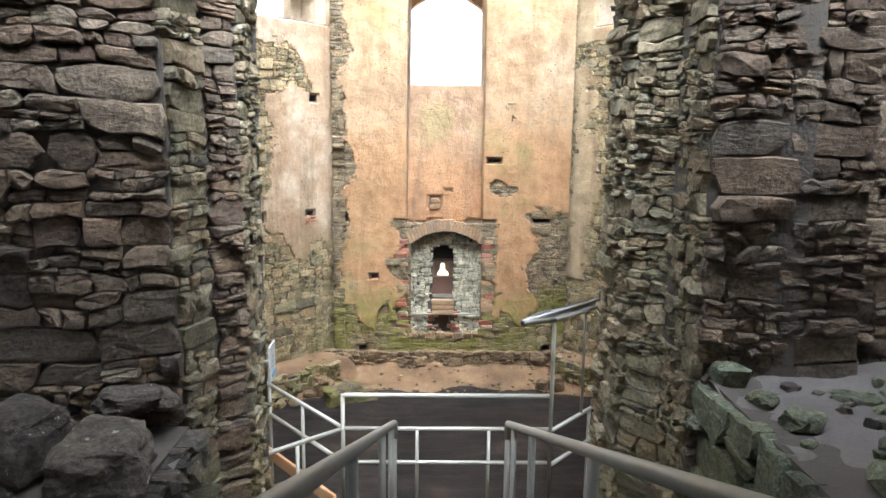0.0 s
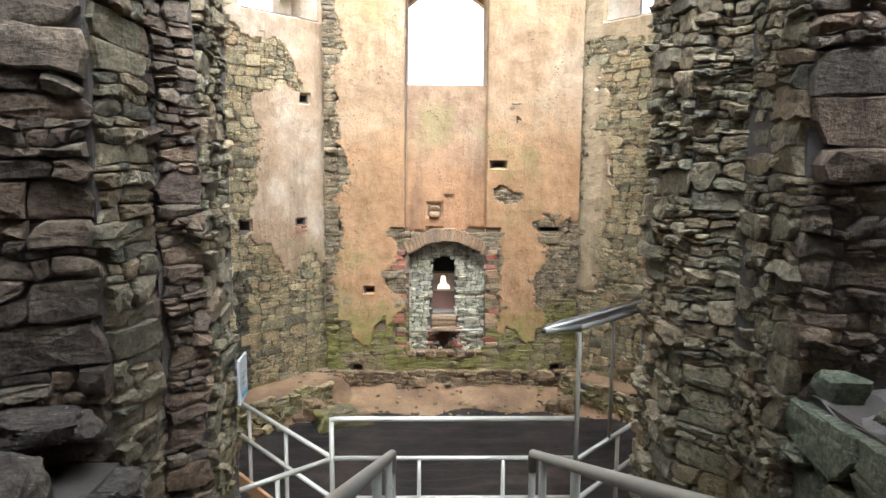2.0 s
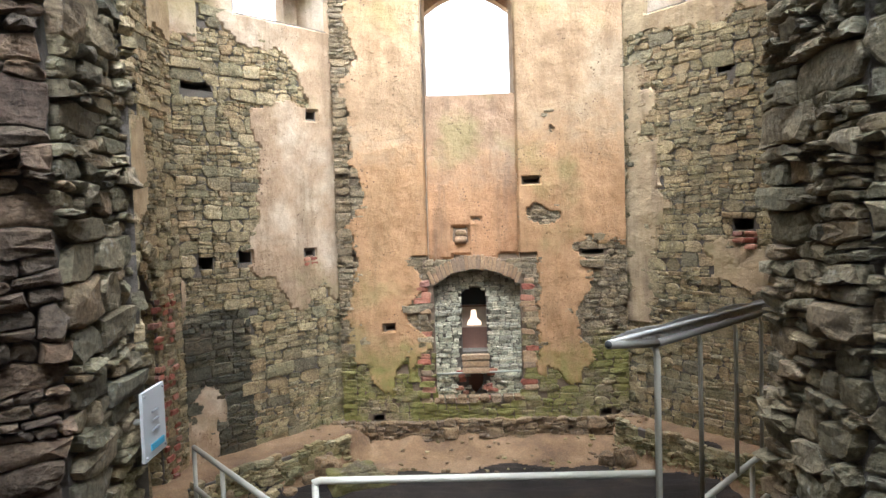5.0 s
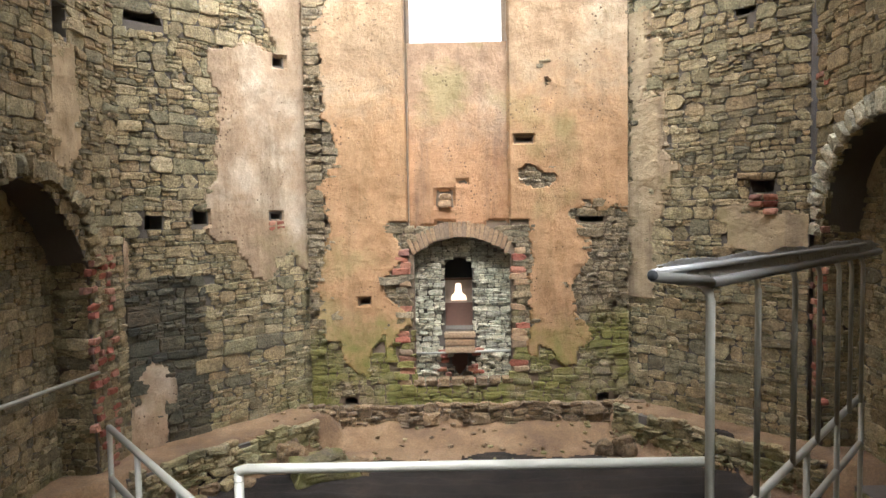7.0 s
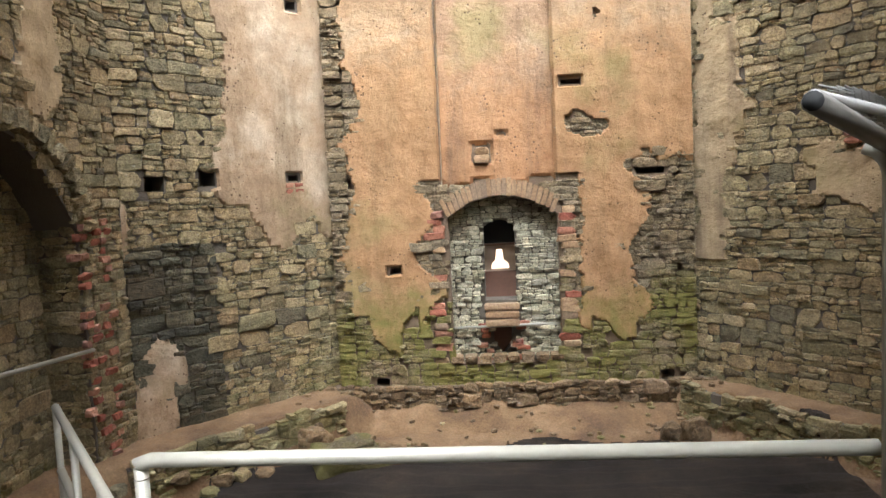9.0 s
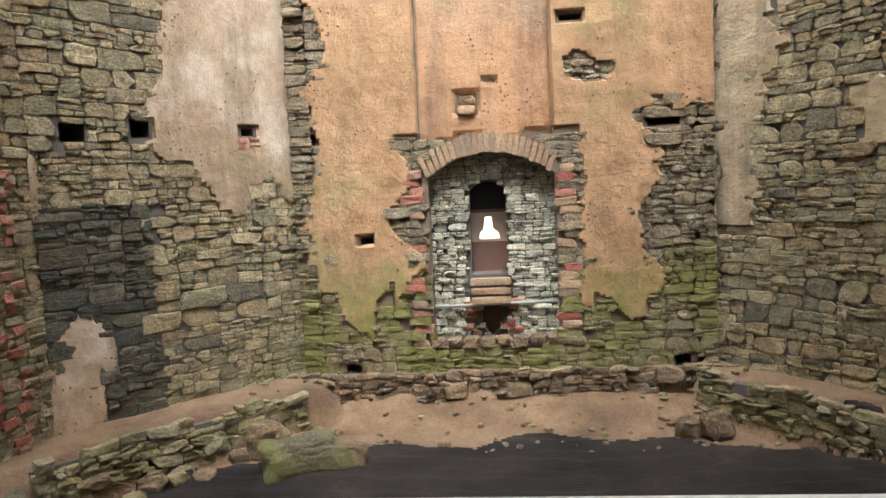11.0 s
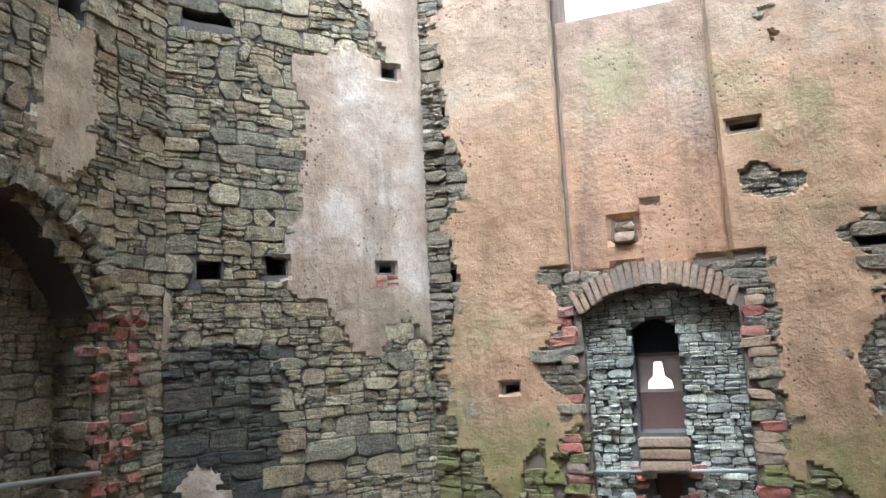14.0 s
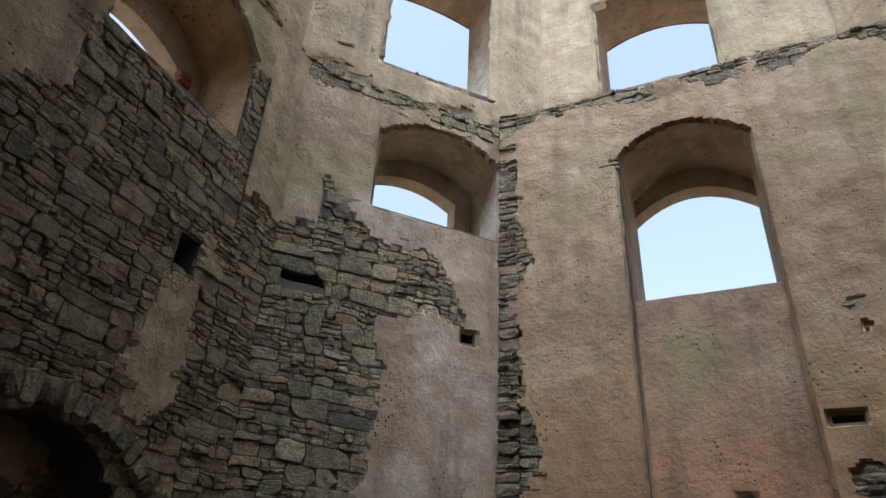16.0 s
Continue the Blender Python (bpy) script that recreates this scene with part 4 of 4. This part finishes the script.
def net_edge(x):
    return 7.5 + .1 * math.sin(x * 1.9 + .6) + .06 * math.sin(x * 5) - .16 * max(0, abs(x + .1) - 1.4) ** 2 - (.5 if x < -1.6 else 0) * min(1, (-1.6 - x) * 2)


net = sheet("ground_net", -2.9, 3.0, 1.2, 8.0, .025, M_NET, lambda x, y: height(x, y) + .03 + .012 * math.sin(y * 15 + .6 * math.sin(x)) + .015 * noise.noise((x * 3, y * 3, 6)), lambda x, y: y < net_edge(x) + .03 * noise.noise((x * 7, y * 7, 2)))
tagged(net, "black plastic netting spread over the earth floor", "ground net")
# kerb of stones along the left bench and rubble at its end
kerb = tagged(empty("stone_kerb"), "low dry-stone kerb edging the earth bench", "kerb")
KF = Face(LD.at(.55, 0, .66)[:2], LD.at(2.9, 0, .66)[:2])
slab("core", KF, 0, KF.length, GROUND - .2, -.53, .2, M_MORTAR, parent=kerb)
rubble(KF, kerb, 0, KF.length, GROUND, -.46, M_GREY, lambda u, z: z > -.5 + .1 * noise.noise((u * 2.6, 1, 1)), .12, 2.6, (.03, .08), lambda u, z: True, 200, 91, .05)
kerb_r = tagged(empty("stone_kerb"), "low dry-stone kerb edging the earth bench", "kerb")
KR = Face(RD.at(-.4, 0, .5)[:2], RD.at(2.2, 0, .5)[:2])
slab("core", KR, 0, KR.length, GROUND - .2, -.53, .2, M_MORTAR, parent=kerb_r)
rubble(KR, kerb_r, 0, KR.length, GROUND, -.46, M_GREY, lambda u, z: z > -.5 + .1 * noise.noise((u * 2.6, 5, 1)), .12, 2.6, (.03, .08), lambda u, z: True, 200, 92, .05)


def boulder(x, y, z, sx, sy, sz, seed, mat, label, turn=0):
    bm = bmesh.new()
    bmesh.ops.create_icosphere(bm, subdivisions=4 if max(sx, sy) > .12 else 2, radius=1.0)
    for v in bm.verts:
        p = v.co.copy()
        k = 1 + .4 * noise.noise(p * 1.1 + Vector((seed * 3.1, 0, 0))) + .16 * noise.noise(p * 2.6 + Vector((0, seed, 0))) + .05 * noise.noise(p * 7 + Vector((0, seed, 3)))
        q = Vector([math.copysign(abs(c) ** .62, c) for c in p]) * k
        v.co = Vector((q.x * sx, q.y * sy, q.z * sz))
    ob = part("boulder" if max(sx, sy) > .12 else "loose_stone", bm, mat)
    ob.matrix_world = pose(x, y, z, 0, 0, turn)
    return tagged(ob, label, "stone")


boulder(-1.62, 6.95, -.8, .34, .2, .17, 1, M_MOSSY, "mossy broken block at the end of the stone kerb", 20)
boulder(-2.05, 7.25, -.78, .16, .14, .16, 2, M_FOOT, "broken brown stone beside the earth bench")
for k in range(14):
    a = k * .19
    q = KF.at(a, 0, .12 + .1 * math.sin(k * 2.3))
    boulder(q.x, q.y, height(q.x, q.y) + .03, .07 + .05 * abs(math.sin(k * 1.7)), .06 + .03 * abs(math.cos(k)), .04 + .03 * abs(math.sin(k)), 200 + k, M_GREY if k % 2 else M_FOOT, 'fallen stone at the foot of the dry-stone kerb', 47 * k)
boulder(-1.25, 7.1, -.84, .14, .12, .1, 3, M_FOOT, "small broken stone on the earth floor")
boulder(1.95, 7.55, -.82, .13, .1, .13, 4, M_FOOT, "upright brown stone on the earth floor", 15)
boulder(1.7, 7.6, -.85, .1, .09, .1, 5, M_FOOT, "small brown stone on the earth floor")
for k in range(90):
    x = rng.uniform(-2.4, 2.4)
    y = rng.uniform(7.3, 8.3)
    boulder(x, y, height(x, y) + .01, rng.uniform(.012, .045), rng.uniform(.012, .04), rng.uniform(.01, .03), 20 + k, M_FOOT if k % 3 else M_GREY, "loose stone chip on the earth floor", rng.uniform(0, 180))

# ---- entrance passage ----
STAIR = 0.385


def stair_z(y):
    return 0.1 + max(0.0, (1.75 - y)) * STAIR


def big_wall(name, p0, p1, z0, z1, label, seed, stone=None, big=.26, near=True, thick=.6, proud=(.024, .06), flat=2.8):
    f = Face(p0, p1)
    w = slab(name, f, 0, f.length, z0, z1, thick, M_MORTAR)
    structure(w, label)
    rubble(f, w, 0, f.length, z0, z1, stone or M_JAMB, None, big * .72, flat, proud, (lambda u, z: .6 < z < 4.4) if near else None, 300, seed, .05, stone is M_JAMB or stone is None)
    return w


big_wall("wall_jamb_left", (-1.48, 1.04), (-1.42, .5), -.9, 5.8, "rough rubble jamb of the entrance", 101, M_SIDE, .2)
big_wall("wall_jamb_left_front", (-1.42, .5), (-1.58, .36), -.9, 5.8, "rough rubble edge of the entrance jamb", 102, M_JAMB, .2, thick=.4)
big_wall("wall_slot_left", (-1.62, .4), (-1.62, 0.06), .2, 5.8, "dark upright slot in the entrance wall", 103, M_JAMB, .24, thick=.4)
big_wall("wall_pier_side_left", (-1.5, .06), (-1.56, -.25), -.2, 5.8, "side of the rubble pier beside the stair", 104, M_SIDE, .24, thick=.5)
big_wall("wall_pier_front_left", (-1.56, -.25), (-3.3, -.6), .2, 5.8, "large brownish rubble pier facing the stair", 105, M_JAMB, .3)
big_wall("wall_jamb_right", (1.02, .45), (1.0, 1.02), -.9, 5.8, "rough rubble jamb of the entrance", 106, M_SIDE, .2)
big_wall("wall_jamb_right_front", (1.2, .2), (1.02, .45), -.9, 5.8, "rough rubble edge of the entrance jamb", 107, M_SIDE, .19, thick=.5)
big_wall("wall_pier_side_right", (1.16, -.3), (1.2, .2), -.2, 5.8, "side of the rubble pier beside the stair", 108, M_SIDE, .2, thick=.5)
big_wall("wall_pier_front_right", (1.98, -.3), (1.16, -.3), 1.6, 5.8, "brown coursed rubble pier above a stone bench", 109, M_JAMB, .25)
big_wall("wall_pier_back_right", (3.2, -.05), (1.98, .1), 1.6, 5.8, "shaded rubble wall beside the pier", 110, M_JAMB, .26)
# side and end walls behind the walk
big_wall("wall_passage_left", (-3.1, -.4), (-3.1, -7.5), .2, 5.8, "dark rubble wall of the passage", 111, M_JAMB, .3, False)
big_wall("wall_passage_right", (3.0, -7.5), (3.0, 0.1), .2, 5.8, "dark rubble wall of the passage", 112, M_JAMB, .3, False)
f = Face((-3.1, -7.5), (3.0, -7.5))
# opening added out of view, sized for the sky light it lets in
light_arch = arch_loop(2.4, 3.7, 2.6, 4.3, 4.8)
w = slab("wall_passage_end", f, 0, f.length, .2, 5.8, .6, M_MORTAR, [light_arch])
structure(w, "unseen end wall of the passage with an arched opening added for light")
rubble(f, w, 0, f.length, .2, 5.8, M_JAMB, lambda u, z: inside(light_arch, u, z), .3, 2.6, (.03, .08), None, 0, 113, .05, True, lambda u, z: inside(light_arch, u, z))
# out-of-view cover; its front edge sets how much sky lights the passage
structure(part("ceiling", box_bm(7.2, 6.2, .4, Matrix.Translation((0, -4.72, 6.0))), M_MORTAR), "unseen masonry slab added over the passage to limit sky light", "ceiling")
structure(sheet("floor_passage", -3.3, 3.3, -8, .5, .1, M_EARTH, lambda x, y: stair_z(y) - .22 - (.6 if y > -.4 else 0) + .03 * noise.noise((x * 3, y * 3, 2))), "earth ramp under the stair", "floor")

# stone benches on both sides of the stair
BR = Face((1.08, -3.6), (1.22, -.3))
bench_r = slab("stone_bench", BR, 0, BR.length, .6, 2.16, 1.9, M_MORTAR)
structure(bench_r, "mossy pale-green stone bank beside the stair", "bench")
rubble(BR, bench_r, 0, BR.length, .9, 2.16, M_BENCH, None, .24, 2.2, (.03, .08), lambda u, z: True, 200, 121, .06)
structure(sheet("bench_top", 1.2, 3.2, -3.8, -.1, .06, M_BTOP, lambda x, y: 2.15 + .06 * noise.noise((x * 2.2, y * 2.2, 3)) + .03 * noise.noise((x * 8, y * 8, 3)) + .06 * max(0, x - 1.3)), "dusty gravel top of the stone bank", "bench")
BL = Face((-1.5, -.3), (-1.42, -3.6))
bench_l = slab("stone_bench", BL, 0, BL.length, .6, 1.86, 1.7, M_MORTAR)
structure(bench_l, "dark rubble bank beside the stair", "bench")
rubble(BL, bench_l, 0, BL.length, .9, 1.86, M_BOULDER, None, .2, 2.4, (.05, .13), lambda u, z: True, 200, 122, .06)
structure(sheet("bench_top", -3.1, -1.4, -3.8, -.3, .06, M_BTOP, lambda x, y: 1.84 + .06 * noise.noise((x * 2.2, y * 2.2, 5)) + .03 * noise.noise((x * 8, y * 8, 5))), "dusty gravel top of the rubble bank", "bench")
boulder(-1.62, -.95, 1.98, .2, .24, .14, 11, M_BOULDER, "large angular brown block on the rubble bank", 12)
boulder(-2.15, -.75, 1.98, .24, .2, .15, 12, M_BOULDER, "large rounded dark boulder on the rubble bank", -20)
boulder(-1.72, -.42, 2.06, .17, .12, .06, 13, M_BOULDER, "flat pale stone on the rubble bank", 5)
boulder(-2.0, -1.3, 1.93, .16, .14, .08, 14, M_BOULDER, "grey stone on the rubble bank")
boulder(-2.4, -1.5, 1.92, .14, .13, .09, 15, M_BOULDER, "grey stone on the rubble bank", 30)
boulder(-1.75, -1.5, 1.9, .1, .12, .06, 16, M_BOULDER, "grey stone on the rubble bank", 60)
for k, (x, y, sx, sy, sz) in enumerate([(1.3, -.42, .09, .07, .06), (1.38, -.95, .09, .08, .04), (1.62, -1.25, .1, .09, .04), (1.32, -.7, .07, .06, .035), (1.75, -.7, .11, .06, .025), (2.0, -1.0, .09, .07, .03), (1.9, -1.4, .1, .09, .05), (1.42, -1.5, .1, .09, .05)]):
    boulder(x, y, 2.18 + sz * .4, sx, sy, sz, 30 + k, M_BENCH, "pale angular stone on the gravel bank", 37 * k)
for k in range(40):
    x, y = rng.uniform(1.25, 2.6), rng.uniform(-1.9, -.4)
    boulder(x, y, 2.17 + .06 * (x - 1.3), rng.uniform(.015, .05), rng.uniform(.015, .045), rng.uniform(.01, .03), 60 + k, M_BENCH if k % 3 else M_BOULDER, "stone chip on the gravel bank", 31 * k)

# ---- steel stair, platform and railings ----
stair = tagged(empty("steel_stair"), "galvanised steel stair with open grating treads", "stair")
for sx in (-.5, .34):
    bm = box_bm(.008, 8.3, .2, Matrix.Translation((sx, -2.0, stair_z(-2.0) - .12)) @ Matrix.Rotation(-math.atan(STAIR), 4, "X"))
    part("stringer", bm, M_STEEL, stair)


def grating(name, x0, x1, y0, y1, z, parent, pitch=.03):
    """Bearing bars along y, cross bars, and a rim."""
    verts, faces = [], []

    def bar(ax, bx, ay, by, az, bz):
        k = len(verts)
        verts.extend([(x, y, zz) for x in (ax, bx) for y in (ay, by) for zz in (az, bz)])
        faces.extend([tuple(k + q for q in f) for f in ((0, 1, 3, 2), (4, 6, 7, 5), (0, 4, 5, 1), (2, 3, 7, 6), (0, 2, 6, 4), (1, 5, 7, 3))])

    x = x0
    while x < x1:
        bar(x, x + .004, y0, y1, z - .03, z)
        x += pitch
    y = y0
    while y < y1:
        bar(x0, x1, y, y + .005, z - .012, z - .002)
        y += .1
    bar(x0, x1, y0 - .004, y0, z - .035, z + .001)
    bar(x0, x1, y1, y1 + .004, z - .035, z + .001)
    return link_mesh(name, verts, faces, M_STEEL, parent)


k = 0
y = 1.75
while y > -5.6:
    y -= .44
    grating("tread", -.49, .33, y, y + .43, .1 + (k + 1) * .1694, stair)
    k += 1
platform = tagged(empty("grating_platform"), "galvanised grating platform at the foot of the stair", "platform")
grating("grating_deck", -.98, .84, 1.36, 2.06, .1, platform)
for x, y in ((-.95, 1.4), (.8, 1.4), (-.95, 2.04), (.8, 2.04)):
    tube("leg", [(x, y, GROUND - .1), (x, y, .08)], .03, M_STEEL, platform)

for x in (-.483, .316):
    h = tagged(empty("stair_handrail"), "galvanised tubular handrail on posts along the stair", "handrail", "stair handrails")
    y0 = -5.2
    tube("top_rail", [(x, y0, 1.41 + (.79 - y0) * .396), (x, .77, 1.415), (x, .79, 1.39), (x, .79, 1.3)], .024, M_STEEL, h, 12)
    for y in (.79, .45, -.3, -1.6, -2.9, -4.2):
        tube("post", [(x, y, stair_z(y) - .05), (x, y, 1.4 + (.79 - y) * .396)], .02, M_STEEL, h)

front = tagged(empty("front_railing"), "galvanised tubular guard railing at the platform edge", "railing")
tube("top_rail", [(-1.02, 2.1, 1.05), (-1.02, 2.1, 1.09), (-.99, 2.1, 1.1), (.85, 2.1, 1.1)], .02, M_STEEL, front, 12)
for z, n in ((.785, "middle_rail"), (.46, "lower_rail")):
    tube(n, [(-1.02, 2.1, z), (.87, 2.1, z)], .018, M_STEEL, front)
tube("post", [(-1.02, 2.1, .05), (-1.02, 2.1, 1.08)], .019, M_STEEL, front)
for x in (-.35, .3):
    tube("post", [(x, 2.1, .05), (x, 2.1, .785)], .016, M_STEEL, front)


def side_railing(p, q, label, posts, zs=(.79, .46)):
    h = tagged(empty("side_railing"), label, "railing")
    p, q = Vector((*p, 0)), Vector((*q, 0))
    for z, n in zip(zs, ("top_rail", "lower_rail")):
        tube(n, [p + Vector((0, 0, z)), q + Vector((0, 0, z))], .02, M_STEEL, h)
    for s in posts:
        a = p.lerp(q, s)
        tube("post", [(a.x, a.y, GROUND - .05), (a.x, a.y, zs[0])], .017, M_STEEL, h)
    return h


left_rail = side_railing((-1.04, 2.12), (-2.32, 3.62), "galvanised railing running out from the platform over the floor", (.35, .7, 1.0))
side_railing((-1.04, 2.08), (-1.7, 1.5), "short galvanised railing closing the platform side", (.5, 1.0), (.78, .46))
right_rail = side_railing((.87, 2.07), (2.66, 4.05), "galvanised railing running out under the wire cage", (.25, .5, .75, 1.0))

cage = tagged(empty("wire_cage"), "galvanised post cage with a wire-mesh canopy beside the platform", "cage")
c0, c1 = Vector((.85, 2.05, 0)), Vector((2.55, 3.88, 0))
cd = (c1 - c0).normalized()
side = Vector((-.33, -.36, .07))


def canopy_z(run):
    return 1.825 - .02 * run


for k, run in enumerate((0, .53, 1.06, 1.5, 1.9, 2.2, 2.5)):
    p = c0 + cd * run
    foot, top = (.05 if k == 0 else .79), canopy_z(run)
    bend = [(p.x, p.y, top - .07), (p.x - .005, p.y + .006, top - .035), (p.x - .018, p.y + .02, top - .012), (p.x - .035, p.y + .038, top)]
    tube("post", [(p.x, p.y, foot), *bend], .018 if k == 0 else .0135, M_STEEL, cage, 9)
far_end = c0 + cd * 3.0
tube("canopy_bar", [(*c0[:2], canopy_z(0)), (*far_end[:2], canopy_z(3.0))], .022, M_DULL, cage)
tube("front_bar", [(*(c0 + side)[:2], canopy_z(0) + .07), (*c0[:2], canopy_z(0))], .022, M_DULL, cage)
tip = c0 + side
# solid dark plug in place of the shaded inside of the open pipe
tube("bar_mouth", [(tip.x - .003, tip.y - .004, canopy_z(0) + .0705), (tip.x + .01, tip.y + .013, canopy_z(0) + .0685)], .0185, M_HOLE, cage)
tube("canopy_bar", [(*(c0 + side)[:2], canopy_z(0) + .08), (*(far_end + side)[:2], canopy_z(3.0) + .08)], .012, M_WIRE, cage)
verts, faces = [], []
for layer in range(2):
    steps = 64
    for line in range(9):
        for i in range(steps):
            for flip in (0, 1):
                s0, s1 = i / steps, (i + 1) / steps
                a0 = ((line + (i % 2 if flip == 0 else 1 - i % 2)) / 9.5)
                a1 = ((line + (1 - i % 2 if flip == 0 else i % 2)) / 9.5)
                q = []
                for s, a in ((s0, a0), (s1, a1)):
                    b = c0.lerp(far_end, s) + side * min(1, a)
                    q.append(Vector((b.x, b.y, canopy_z(3.0 * s) + .015 + .07 * a + layer * .028 + .018 * noise.noise((b.x * 5, b.y * 5, layer)))))
                k = len(verts)
                w = Vector((0, 0, .0022))
                d = (q[1] - q[0]).cross(Vector((0, 0, 1))).normalized() * .0022
                verts.extend([q[0] + w, q[0] - w * .5 + d, q[0] - w * .5 - d, q[1] + w, q[1] - w * .5 + d, q[1] - w * .5 - d])
                faces.extend([(k, k + 1, k + 4, k + 3), (k + 1, k + 2, k + 5, k + 4), (k + 2, k, k + 3, k + 5)])
tagged(link_mesh("wire_mesh", verts, faces, M_WIRE, cage), "dark double layer of wire netting", kind="stuff")

left_handrail = tagged(empty("wall_handrail"), "thin galvanised handrail across the arched recess", "handrail")
tube("rail", [(-3.7, 6.15, .54), (-3.62, 4.6, .66), (-3.55, 3.2, .78)], .018, M_STEEL, left_handrail)
tube("post", [(-3.55, 3.2, GROUND), (-3.55, 3.2, .78)], .018, M_STEEL, left_handrail)

sign = tagged(empty("information_sign"), "white information panel with grey print and a blue stripe", "sign")
sf = Face((-1.395, 1.07), (-1.385, .87))
slab("panel", sf, 0, sf.length, 1.66, 1.92, .012, M_WHITE, back=-.03, parent=sign)
slab("blue_stripe", sf, .03, sf.length - .05, 1.69, 1.715, .004, M_BLUE, back=-.036, parent=sign)
for k in range(3):
    slab("print_line", sf, .07, sf.length - .07, 1.76 + k * .035, 1.767 + k * .035, .004, M_INK, back=-.036, parent=sign)
for bu, bz in ((.015, 1.675), (.185, 1.675), (.015, 1.905), (.185, 1.905)):
    tube("bolt", [sf.at(bu, bz, .025), sf.at(bu, bz, .036)], .005, M_INK, sign, 8)
tube("bracket", [sf.at(.14, 1.8, -.2), sf.at(.14, 1.8, .02)], .012, M_STEEL, sign)

tb = part("toe_board", box_bm(.035, 1.5, .13, None, .006), M_TIMBER, left_rail, "raw orange-brown timber plank")
tb.matrix_world = pose(-1.6, 2.74, .03, 0, 0, 40.5)

# ---- single stones and bricks of the walls ----
NAMES = {M_BRICK.name: "brick", M_ARCH.name: "brick"}
for shape, mat, wall, m in PIECES:
    if isinstance(shape, int):
        mesh = stone_mesh(shape, mat)
    else:
        mesh = bpy.data.meshes.new("stone")
        mesh.from_pydata(shape.tolist(), [], STONE_FACES)
        mesh.materials.append(mat)
    ob = new(NAMES.get(mat.name, "stone"), mesh)
    ob.parent = wall
    ob.matrix_world = m
